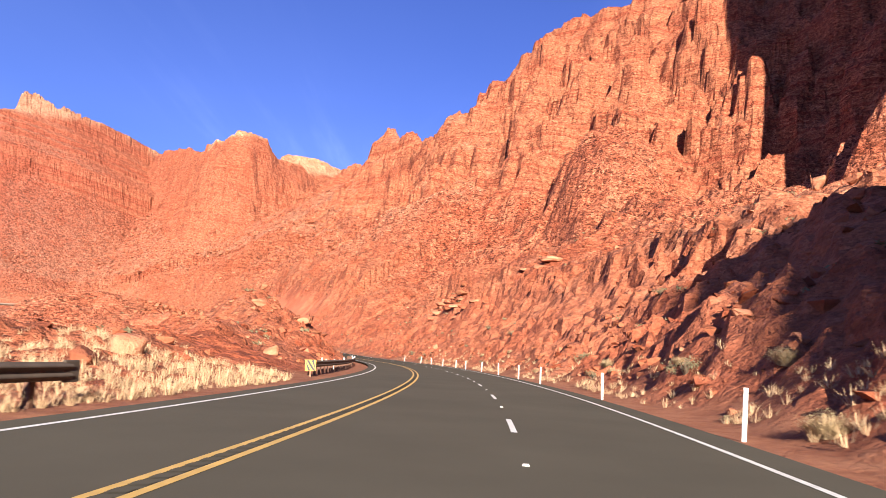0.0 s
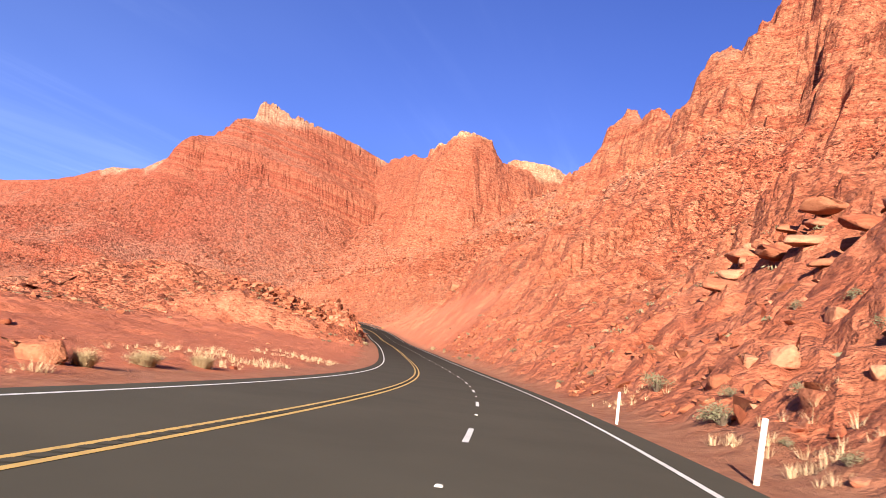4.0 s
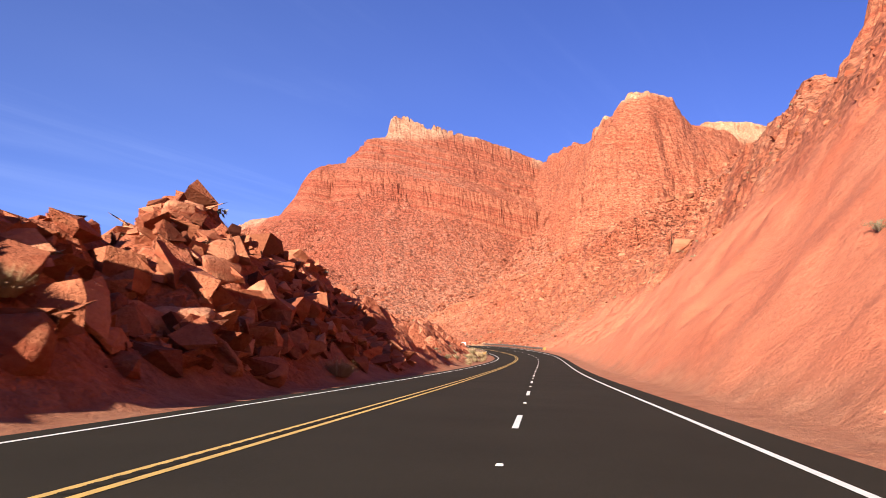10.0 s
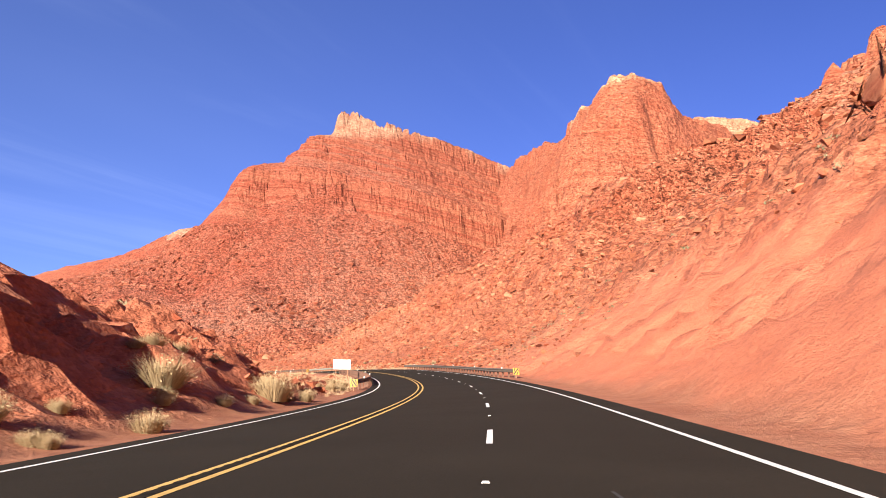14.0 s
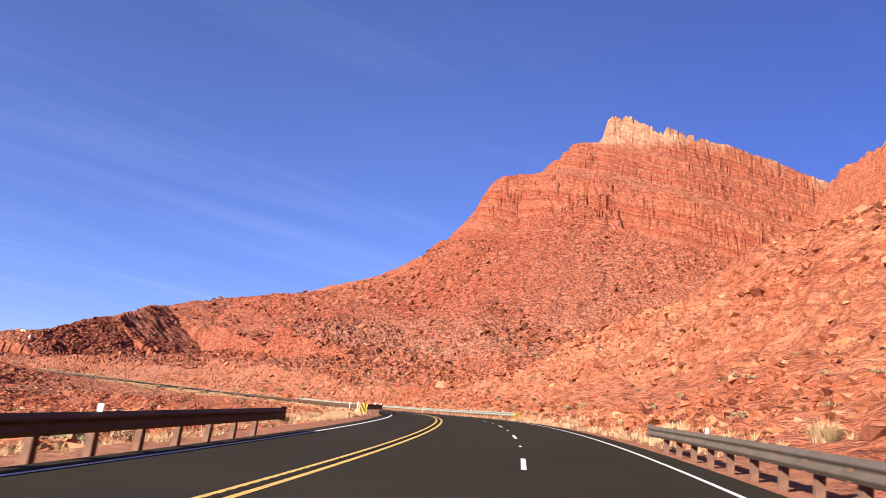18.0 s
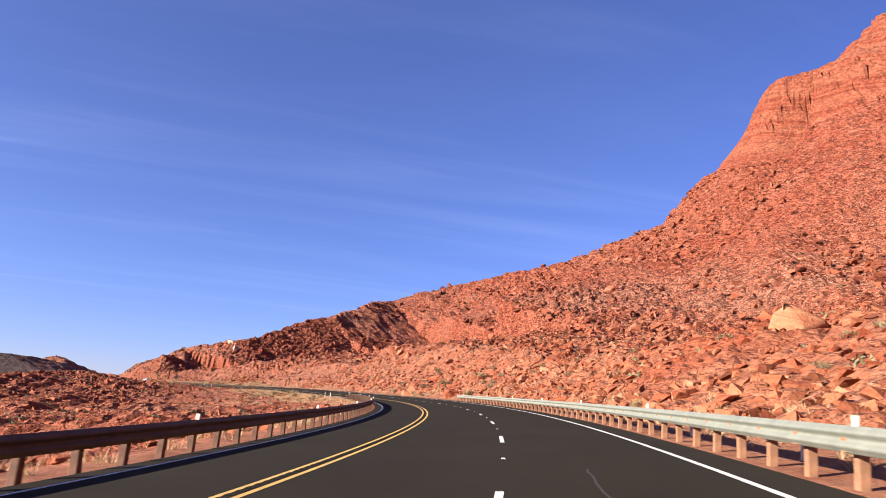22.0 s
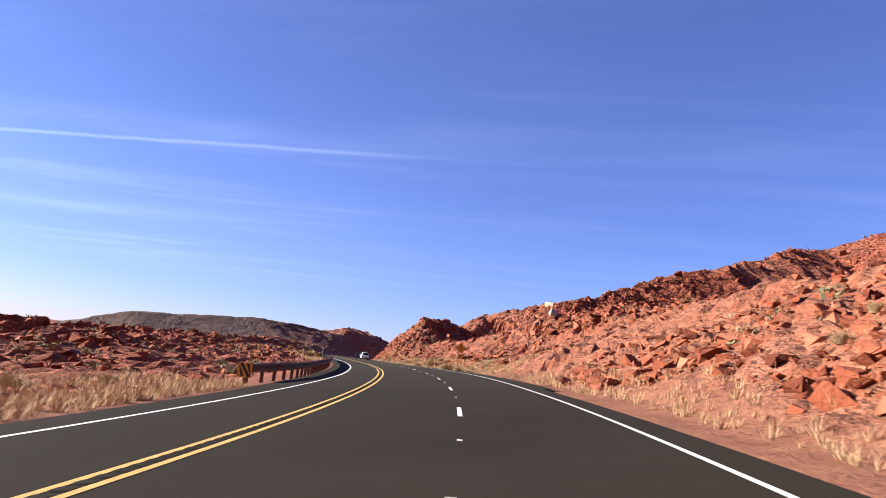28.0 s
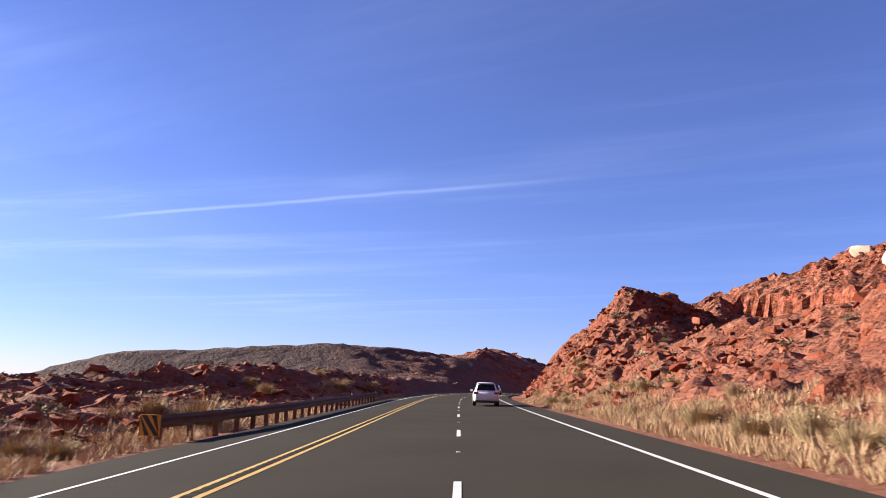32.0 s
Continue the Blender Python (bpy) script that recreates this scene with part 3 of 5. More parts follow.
    # rills worn into the soft banks
    rill = np.abs(2 * vnoise((s + 0.45 * out) / 2.3, out / 11, 94)) + 0.6 * np.abs(2 * vnoise((s + 0.45 * out) / 1.1, out / 7, 96))
    band = np.where(d < 0, np.clip((s - 352) / 15, 0, 1) * np.clip((500 - s) / 20, 0, 1), 0.8 * np.clip((s - 425) / 15, 0, 1) * np.clip((500 - s) / 15, 0, 1) * np.clip((out - 5) / 2, 0, 1))
    hi = hi + 1.3 * (rill - 0.5) * 1.25 * band * np.clip((out - 2.5) / 4, 0, 1)
    lo = hr - 0.42 * o - 0.12
    free = np.clip((out - 70) / 40, 0, 1)
    z = np.minimum(np.maximum(h, lo), hi) * (1 - free) + np.maximum(h, lo * (1 - free) + h * free) * free
    cut = np.clip((h - hi) / 3, 0, 1) * (1 - free) * np.clip(up / 0.5, 0, 1)
    apron = 0.85 * (d < 0) * np.clip((s - 130) / 8, 0, 1) * np.clip((288 - s) / 12, 0, 1) * np.clip((50 - out) / 15, 0, 1)
    cut = np.where(d < 0, np.maximum(np.maximum(0.3 * cut, apron), 0.36 * band * np.clip((24 - out) / 6, 0, 1)), cut * np.clip((25 - out) / 8, 0, 1) * np.clip((545 - s) / 40, 0, 1) * np.clip((s - 285) / 40, 0.25, 1))
    shoulder = np.clip(1 - (out - 2.2 - 1.5 * fbm(x, y, 5, 2, 95)) / 1.5, 0, 1)
    # rubble: every spot a little higher or lower than its neighbours
    lump = lattice(np.floor(7.3 * x), np.floor(7.3 * y), 171) - 0.5
    lump = lump * (0.22 + 0.9 * np.clip((out - 8) / 50, 0, 1)) * np.clip((out - 2.5) / 4, 0, 1) * (1 - 0.92 * np.clip(cut, 0, 1)) * (1 - shoulder) * (1 - 0.75 * (1 - bare) / 0.85) * (1 - 0.2 * face)
    z = z + lump
    return np.where(out < 0.3, hr - 0.25, z), s, d, (cut, shoulder, face, far)


def grid_mesh(name, x, y, z, keep=None):
    n, m = x.shape
    me = bpy.data.meshes.new(name)
    idx = np.arange(n * m).reshape(n, m)
    quads = np.stack([idx[:-1, :-1], idx[1:, :-1], idx[1:, 1:], idx[:-1, 1:]], -1).reshape(-1, 4)
    if keep is not None:
        quads = quads[keep[quads].any(1)]
    me.vertices.add(n * m)
    me.vertices.foreach_set("co", np.stack([x, y, z], -1).reshape(-1).astype(np.float32))
    me.loops.add(quads.size)
    me.loops.foreach_set("vertex_index", quads.reshape(-1).astype(np.int32))
    me.polygons.add(len(quads))
    me.polygons.foreach_set("loop_start", np.arange(0, quads.size, 4, dtype=np.int32))
    me.update(calc_edges=True)
    me.polygons.foreach_set("use_smooth", np.ones(len(quads), bool))
    return me


# strip along the road
cols_r = np.concatenate([np.arange(5.05, 16, 0.6), np.arange(16, 40, 0.9), np.arange(40, 90, 1.3), np.arange(90, 191, 1.7)])
cols_l = -np.concatenate([np.arange(8.4, 20, 0.6), np.arange(20, 50, 1.0), np.arange(50, 92, 2.0)])[::-1]
cols = np.concatenate([cols_l, [-7.7, -2, 4.3], cols_r])
rows_s = np.arange(-95, ROAD_S[-1] - 2, 1.15)
S, D = np.meshgrid(rows_s, cols, indexing="ij")
XY = on_road(S, D)
zz, _, _, masks = land(XY[..., 0].ravel(), XY[..., 1].ravel())
near = new("ground_roadside", grid_mesh("ground_roadside", XY[..., 0], XY[..., 1], zz.reshape(S.shape)))
near.data.materials.append(M_ROCK)


def sample(s, d):
    """Height, cut and shoulder of the roadside sheet at places along and across the road."""
    i = np.clip((s - rows_s[0]) / (rows_s[1] - rows_s[0]), 0, len(rows_s) - 1.001)
    j = np.clip(np.interp(d, cols, np.arange(len(cols))), 0, len(cols) - 1.001)
    i0, j0 = i.astype(int), j.astype(int)
    u, v = i - i0, j - j0
    out = []
    for g_ in (zz, *masks):
        g_ = g_.reshape(S.shape)
        out.append((g_[i0, j0] * (1 - v) + g_[i0, j0 + 1] * v) * (1 - u) + (g_[i0 + 1, j0] * (1 - v) + g_[i0 + 1, j0 + 1] * v) * u)
    return out


def put_masks(me, cut, shoulder, face, far, x, y, z):
    grey = ash(x, y)
    pale = np.clip(0.35 + 3.0 * fbm(x, y, 120, 4, 98), 0, 1)
    # the caprock: pale beds that top the mesa, its west shoulder and the rim behind
    bed = np.where(x < -715, 219, np.where((x > -330) & (y > 1000), 246, np.where((x > -330) & (x < -180), 255, np.where((x > -470) & (x < -180), 280, 300))))
    cap = np.clip((z - bed + 14 * fbm(x, y, 40, 3, 99)) / 5, 0, 1) * (y > 780)
    for nm, v in (("cut", cut), ("shoulder", shoulder), ("grey", grey), ("pale", pale), ("cap", cap), ("face", face), ("far", far)):
        a = me.attributes.new(nm, "FLOAT", "POINT")
        a.data.foreach_set("value", v.astype(np.float32))
    # soil is soft, rock is faceted
    first = np.empty(len(me.polygons) * 4, np.int32)
    me.loops.foreach_get("vertex_index", first)
    me.polygons.foreach_set("use_smooth", np.maximum(np.maximum(cut, shoulder), grey)[first[::4]] > 0.4)


put_masks(near.data, *masks, XY[..., 0].ravel(), XY[..., 1].ravel(), zz)
tagged(near, "red desert slopes, cut banks and rocky ground beside the road", "ground", kind="structure")


def stretch(lo, hi, step, end):
    out, v, st = [], hi, step
    while v < end:
        st *= 1.16
        v += st
        out.append(v)
    neg, v, st = [], lo, step
    while v > -end:
        st *= 1.16
        v -= st
        neg.append(v)
    return np.array(neg[::-1] + list(np.arange(lo, hi + 0.1, step)) + out)


PATCHES = ((-930, -170, 740, 1180, 1.5), (-110, 260, 90, 860, 1.9))


def land_sheet(name, gx, gy, holes):
    X, Y = np.meshgrid(gx, gy, indexing="ij")
    x, y = X.ravel(), Y.ravel()
    z, s_, d_, masks = land(x, y)
    keep = ~((s_ > -80) & (s_ < ROAD_S[-1] - 18) & (d_ > -80) & (d_ < 178))
    for x0, x1, y0, y1, _ in holes:
        keep &= ~((x > x0 + 8) & (x < x1 - 8) & (y > y0 + 8) & (y < y1 - 8))
    o = new(name, grid_mesh(name, X, Y, z.reshape(X.shape), keep))
    o.data.materials.append(M_ROCK)
    put_masks(o.data, *masks, x, y, z)
    return o


land_far = land_sheet("ground", stretch(-960, 330, 4.0, 4300), stretch(-260, 1260, 4.0, 4300), PATCHES)
for nm, lb, (x0, x1, y0, y1, st) in zip(("ground_mesa", "ground_canyon_wall"), ("banded red sandstone mesa and dome above talus slopes", "craggy red sandstone canyon wall above the road"), PATCHES):
    tagged(land_sheet(nm, np.arange(x0, x1, st), np.arange(y0, y1, st), ()), lb, "mountain", kind="structure")
tagged(land_far, "red sandstone mesas, cliffs and talus slopes of a desert canyon", "mountain", kind="structure")


# ---------------------------------------------------------------- road and its paint
def ribbon(name, s0, s1, d0, d1, lift, material, step=2.0, across=()):
    ss = np.arange(s0, s1 + 0.01, (s1 - s0) / max(1, round((s1 - s0) / step)))
    S2, D2 = np.meshgrid(ss, [d0, *across, d1], indexing="ij")
    P2 = on_road(S2, D2)
    me = grid_mesh(name, P2[..., 0], P2[..., 1], P2[..., 2] + lift)
    me.materials.append(material)
    return me


S_END = ROAD_S[-1] - 6
road = new("road", ribbon("road", -92, S_END, L_EDGE, R_EDGE, 0.0, M_ASPHALT, 2.0, (-3.68,)))
tagged(road, "dark grey asphalt three-lane highway curving uphill", "road", kind="structure")
o = new("paved_shoulder", ribbon("paved_shoulder", 872, 1090, R_EDGE, 5.3, 0.0, M_ASPHALT))
o.parent = road
LEFT_LINE = ((-92, -7.25), (820, -7.25), (885, -6.2), (1200, -6.2))


def line(nm, d, w, m_, lb):
    """A painted line; d is its offset, or places (s, offset) along the road."""
    ss = np.arange(-92, S_END, 2.0)
    dd = np.interp(ss, *zip(*d)) if isinstance(d, tuple) else np.full(ss.shape, d)
    P2 = on_road(np.stack([ss, ss], 1), np.stack([dd - w / 2, dd + w / 2], 1))
    me = grid_mesh(nm, P2[..., 0], P2[..., 1], P2[..., 2] + 0.006)
    me.materials.append(m_)
    o = new(nm, me)
    o.parent = road
    tagged(o, lb)


line("edge_line", ((-92, 3.66), (870, 3.66), (905, 3.95), (1200, 3.95)), 0.13, M_WHITE_LINE, "solid white edge line on the asphalt")
line("edge_line", LEFT_LINE, 0.13, M_WHITE_LINE, "solid white edge line on the asphalt")
line("yellow_line", -3.52, 0.12, M_YELLOW_LINE, "solid yellow centre line")
line("yellow_line", -3.84, 0.12, M_YELLOW_LINE, "solid yellow centre line with notched edge")
# the dashes: metres along the road and how far they have fallen behind an even 12.19 m beat there
DASH_LAG = ((-92, -1.5), (53, -1.5), (76, -2.1), (112, -3.2), (139, -0.4), (230, 4.8), (256, 6.6), (294, 7.9), (319, 9.0), (356, 9.6), (384, 12.6), (408, 12.9), (434, 13.8), (461, 16.2),
            (554, 24.0), (582, 27.5), (610, 31.3), (649, 34.2), (677, 38.1), (705, 40.9), (732, 43.7), (773, 48.4), (786, 49.4), (882, 60.0), (909, 62.6), (938, 67.0), (978, 70.8), (1200, 92.0))
_ds = np.arange(-90, S_END - 4, 0.25)
_beat = (_ds - 5.525 - np.interp(_ds, *zip(*DASH_LAG))) / 12.19
DASH_S = np.interp(np.arange(math.ceil(_beat[0]), math.floor(_beat[-1]) + 1), _beat, _ds)
for sc in DASH_S:
    o = new("lane_dash", ribbon("lane_dash", sc - 1.6, sc + 1.6, -0.06, 0.06, 0.006, M_WHITE_LINE, 1.6))
    o.parent = road


groove_s = np.arange(-20, 1090, 0.42)
_a = [on_road(groove_s + u, np.full(groove_s.shape, v)) for u, v in ((0, -3.79), (0.2, -3.79), (0.26, -3.74), (0.2, -3.60), (0, -3.60), (-0.06, -3.74))]
_v = np.stack(_a, 1)
_v[..., 2] += 0.009
me = bpy.data.meshes.new("rumble_groove")
me.from_pydata([tuple(v) for v in _v.reshape(-1, 3)], [], [tuple(range(6 * i, 6 * i + 6)) for i in range(len(groove_s))])
me.materials.append(M_ASPHALT)
o = new("rumble_groove", me)
o.parent = road


# ---------------------------------------------------------------- helpers for things
def part(name, bm, material, parent=None, label=""):
    me = bpy.data.meshes.new(name)
    bm.to_mesh(me)
    bm.free()
    me.materials.append(material)
    o = new(name, me)
    if parent is not None:
        o.parent = parent
    if label:
        o["label"] = label
    return o


def box(bm, x0, x1, y0, y1, z0, z1, bevel=0.0):
    r = bmesh.ops.create_cube(bm, size=1.0, matrix=Matrix.LocRotScale(((x0 + x1) / 2, (y0 + y1) / 2, (z0 + z1) / 2), None, (x1 - x0, y1 - y0, z1 - z0)))
    if bevel:
        bmesh.ops.bevel(bm, geom=list({e for v in r["verts"] for e in v.link_edges}), offset=bevel, segments=2, affect="EDGES", profile=0.6)
    return r["verts"]


def tube(bm, a, b, r0, r1=None, n=10):
    a, b = Vector(a), Vector(b)
    q = (b - a).to_track_quat("Z", "Y").to_matrix().to_4x4()
    bmesh.ops.create_cone(bm, cap_ends=True, segments=n, radius1=r0, radius2=r0 if r1 is None else r1, depth=(b - a).length, matrix=Matrix.Translation((a + b) / 2) @ q)


def smooth(o):
    for p in o.data.polygons:
        p.use_smooth = True
    return o


def heading(s):
    i = int(np.clip(np.searchsorted(ROAD_S, s), 1, len(ROAD_S) - 1))
    return math.degrees(math.atan2(-_tan[i, 0], _tan[i, 1]))


def ground_z(x, y):
    return float(sample(*to_road(np.array([float(x)]), np.array([float(y)])))[0][0])


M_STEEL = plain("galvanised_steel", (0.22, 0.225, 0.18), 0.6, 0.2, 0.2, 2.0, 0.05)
# darker steel: the shaded road side of the left rails put into the colour
M_SHADESTEEL = plain("shade_brown_steel", (0.085, 0.062, 0.045), 0.75, 0.1, 0.3, 2.0, 0.05)
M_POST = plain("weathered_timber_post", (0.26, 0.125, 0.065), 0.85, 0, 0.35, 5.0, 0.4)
# darker timber for the same rails, the posts' shade side painted in
M_SHADEPOST = plain("shade_dark_timber", (0.125, 0.058, 0.034), 0.85, 0, 0.4, 5.0, 0.4)
M_WHITE = plain("white_plastic", (0.66, 0.63, 0.56), 0.55, 0, 0.12, 4.0)
M_YELLOW = plain("yellow_sheeting", (0.60, 0.30, 0.03), 0.4, 0, 0.1, 5.0)
M_BLACK = plain("black_paint", (0.02, 0.02, 0.02), 0.5, 0, 0.3, 5.0)
M_SIGNBACK = plain("dull_aluminium", (0.28, 0.27, 0.26), 0.5, 0.6, 0.2, 3.0)
M_AMBER = plain("amber_reflector", (0.75, 0.38, 0.05), 0.3, 0, 0.1, 9.0)
M_SEAL = plain("crack_sealant", (0.012, 0.011, 0.010), 0.9, 0, 0.2, 4.0)


# ---------------------------------------------------------------- guard rails
def beam_section():
    """The W of a rail, 0.40 m high, 83 mm deep, as points (out, up)."""
    pts = []
    for k in range(17):
        u = k / 16
        pts.append((0.0415 - 0.0415 * math.cos(4 * math.pi * u), 0.40 * u))
    return pts


def guard_rail(s0, s1, d, label, dull=False):
    """A W-beam rail on timber posts along the road from s0 to s1; its face looks at the road."""
    face = 1 if d < 0 else -1
    p0 = on_road(s0, d)
    rail = new("guard_rail")
    rail.location = p0
    base = Vector(p0)
    tagged(rail, label, "guard rail", "guard rails along the highway")
    flare = 1.1 if s0 > 400 else 0.0

    def off(s):
        return d - face * flare * max(0.0, (s0 + 11 - s) / 11) ** 2

    ss = np.linspace(s0, s1, max(2, round((s1 - s0) / 3.81 * 2)))
    sec = beam_section()
    bm = bmesh.new()
    prev = None
    for s in ss:
        c = on_road(s, off(s))
        a = on_road(s, off(s) + 0.1 * face)
        n = Vector((a[0] - c[0], a[1] - c[1], 0)).normalized()
        ring = [bm.verts.new(Vector(c) - base + n * o + Vector((0, 0, 0.42 + u))) for o, u in sec] + [bm.verts.new(Vector(c) - base + n * (o - 0.006) + Vector((0, 0, 0.42 + u))) for o, u in reversed(sec)]
        if prev:
            for i in range(len(ring)):
                j = (i + 1) % len(ring)
                bm.faces.new((prev[i], prev[j], ring[j], ring[i]))
        prev = ring
    # dull rails get the steel and timber with shade in their colour
    steel = M_SHADESTEEL if dull else M_STEEL
    o = smooth(part("beam", bm, steel, rail, "ribbed steel beam with shade in its dark colour" if dull else "ribbed galvanised steel beam"))
    bm0 = bmesh.new()
    box(bm0, -0.08, 0.08, -0.1, 0.1, -0.6, 0.79, 0.012)
    pm = bpy.data.meshes.new("post")
    bm0.to_mesh(pm)
    bm0.free()
    pm.materials.append(M_SHADEPOST if dull else M_POST)
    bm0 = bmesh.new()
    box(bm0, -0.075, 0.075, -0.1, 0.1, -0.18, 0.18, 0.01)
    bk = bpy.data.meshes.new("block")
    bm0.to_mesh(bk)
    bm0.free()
    bk.materials.append(M_SHADEPOST if dull else M_POST)
    for s, sg in ((s0, -1), (s1, 1)):
        bm = bmesh.new()
        box(bm, -0.05, 0.02, -0.28, 0.28, 0.38, 0.86, 0.03)
        for v in bm.verts:
            v.co.x += 0.35 * max(0.0, sg * v.co.y) ** 2 * (1 if v.co.z > 0.56 else 1.3)
        o = part("end_section", bm, steel, rail, "flared steel end section")
        o.matrix_basis = Matrix.Translation(Vector(on_road(s, off(s))) - base) @ pose(0, 0, 0, 0, 0, heading(s))
    for s in np.arange(s0 + 4, s1, 15.24):
        bm = bmesh.new()
        box(bm, -0.05, 0.05, -0.01, 0.01, 0.81, 0.97, 0.006)
        o = part("reflector", bm, M_WHITE, rail, "small pale reflector plate")
        o.matrix_basis = Matrix.Translation(Vector(on_road(s, off(s))) - base) @ pose(0, 0, 0, 0, 0, heading(s))
    rng = random.Random(int(s0 * 10))
    for s in np.arange(s0 + 0.6, s1 - 0.2, 1.905):
        c = on_road(s, off(s) - 0.24 * face)
        h = heading(s)
        o = new("post", pm)
        o.parent = rail
        o.matrix_basis = Matrix.Translation(Vector(c) - base) @ pose(0, 0, rng.uniform(-0.04, 0.02), rng.uniform(-1.5, 1.5), rng.uniform(-2, 2), h)
        b_ = on_road(s, off(s) - 0.06 * face)
        o = new("block", bk)
        o.parent = rail
        o.matrix_basis = Matrix.Translation(Vector(b_) - base + Vector((0, 0, 0.60))) @ pose(0, 0, 0, 0, 0, h)
    return rail


def hazard_panel(s, d, lean=1):
    """Black and yellow striped end marker on a rail's end."""
    h = heading(s)
    p = on_road(s, d)
    t = new("hazard_marker")
    t.matrix_basis = Matrix.Translation(p) @ pose(0, 0, 0, 0, 0, h)
    tagged(t, "yellow panel with slanting black stripes at a guard rail end", "marker", "hazard markers on rail ends")
    bm = bmesh.new()
    box(bm, -0.32, 0.32, -0.02, 0.02, 0.22, 0.86, 0.008)
    part("panel", bm, M_YELLOW, t)
    for k in range(-1, 3):
        bm = bmesh.new()
        x = -0.32 + 0.3 * k
        pts = [(x, 0.24), (x + 0.16, 0.24), (x + 0.16 + 0.42, 0.84), (x + 0.42, 0.84)]
        cl = [(max(-0.31, min(0.31, a)), b) for a, b in pts]
        if cl[1][0] - cl[0][0] + cl[2][0] - cl[3][0] < 0.03:
            bm.free()
            continue
        vs = [bm.verts.new((lean * a, -0.026, b)) for a, b in cl] + [bm.verts.new((lean * a, -0.021, b)) for a, b in cl]
        bm.faces.new(vs[:4])
        for i in range(4):
            bm.faces.new((vs[i], vs[(i + 1) % 4], vs[4 + (i + 1) % 4], vs[4 + i]))
        part("stripe", bm, M_BLACK, t)
    bm = bmesh.new()
    box(bm, -0.05, 0.05, 0.03, 0.13, -0.4, 0.7, 0.01)
    part("support", bm, M_POST, t)


LEFT_D, RIGHT_D = -8.2, 5.05
L_LABEL = "dull steel guard rail on brown timber posts, both coloured dark as in shade"
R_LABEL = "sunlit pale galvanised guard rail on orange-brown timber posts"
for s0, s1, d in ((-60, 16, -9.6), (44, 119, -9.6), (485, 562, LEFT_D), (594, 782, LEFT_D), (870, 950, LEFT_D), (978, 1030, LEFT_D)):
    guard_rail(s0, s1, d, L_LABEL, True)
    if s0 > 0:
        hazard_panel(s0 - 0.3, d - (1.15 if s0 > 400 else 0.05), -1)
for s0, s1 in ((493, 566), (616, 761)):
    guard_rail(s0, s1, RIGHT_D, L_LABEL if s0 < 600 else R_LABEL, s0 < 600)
    hazard_panel(s0 - 0.3, RIGHT_D + 1.15, 1)


# ---------------------------------------------------------------- delineator posts
def delineator(s, d, tall=1.2, lean=0.0, reflector=True):
    x, y, _ = on_road(s, d)
    t = new("delineator_post")
    t.matrix_basis = Matrix.Translation((x, y, ground_z(x, y) - 0.05)) @ pose(0, 0, 0, 0, lean, heading(s))
    tagged(t, "slim white roadside delineator post in the gravel", "post", "delineator posts")
    bm = bmesh.new()
    box(bm, -0.05, 0.05, -0.012, 0.012, -0.2, tall, 0.008)
    for v in bm.verts:
        v.co.y += 0.25 * v.co.x * v.co.x / 0.05 * 0.9
    part("blade", bm, M_WHITE, t)
    if reflector:
        bm = bmesh.new()
        box(bm, -0.038, 0.038, -0.018, -0.013, tall - 0.16, tall - 0.06, 0.003)
        part("reflector", bm, M_WHITE, t, "small square reflector")
    return t


for k, s in enumerate((17.4, 34.5, 54, 64.5, 76.4, 88, 100, 108, 119, 129, 138.2, 152.7)):
    delineator(s, 5.25, 1.25, (3, 0, 1, 0, -1, 2, 0, 1, 2, 0, 5, 1)[k])
for s in (50, 56, 62, 68):
    delineator(s, -10.3, 0.85)
for s in (607, 622, 640):
    delineator(s, -10.4, 1.15)
for s in (655, 662, 671, 680):
    delineator(s, 6.3, 0.86)
for s in (783, 790, 905, 912):
    delineator(s, -11.0, 1.2)


# ---------------------------------------------------------------- raised markers and crack seal on the asphalt
bm = bmesh.new()
vs = box(bm, -0.05, 0.05, -0.05, 0.05, 0, 0.02)
for v in vs:
    if v.co.z > 0.01:
        v.co.x *= 0.7
        v.co.y *= 0.6
mk = bpy.data.meshes.new("lane_marker")
bm.to_mesh(mk)
bm.free()
mk.materials.append(M_WHITE)
for s in 0.5 * (DASH_S[1:] + DASH_S[:-1]):
    o = new("lane_marker", mk)
    o.parent = road
    o.matrix_basis = Matrix.Translation(Vector(on_road(s, 0.0)) + Vector((0, 0, 0.001))) @ pose(0, 0, 0, 0, 0, heading(s))
rng = random.Random(7)
for k in range(9):
    s = rng.uniform(300, 980)
    d = rng.choice((-5.6, -1.9, 1.4, 2.2, -1.0))
    n = rng.randint(6, 14)
    me = bpy.data.meshes.new("crack_seal")
    vv, ff = [], []
    for i in range(n):
        w = 0.022
        a = on_road(s + i * 0.55, d - w)
        b_ = on_road(s + i * 0.55, d + w)
        vv += [(a[0], a[1], a[2] + 0.004), (b_[0], b_[1], b_[2] + 0.004)]
        d += rng.uniform(-0.05, 0.05)
    ff = [(2 * i, 2 * i + 1, 2 * i + 3, 2 * i + 2) for i in range(n - 1)]
    me.from_pydata(vv, [], ff)
    me.materials.append(M_SEAL)
    o = new("crack_seal", me)
    o.parent = road


# ---------------------------------------------------------------- signs
def sign_post(bm, x, z0, z1):
    tube(bm, (x, 0.03, z0), (x, 0.03, z1), 0.03, n=8)


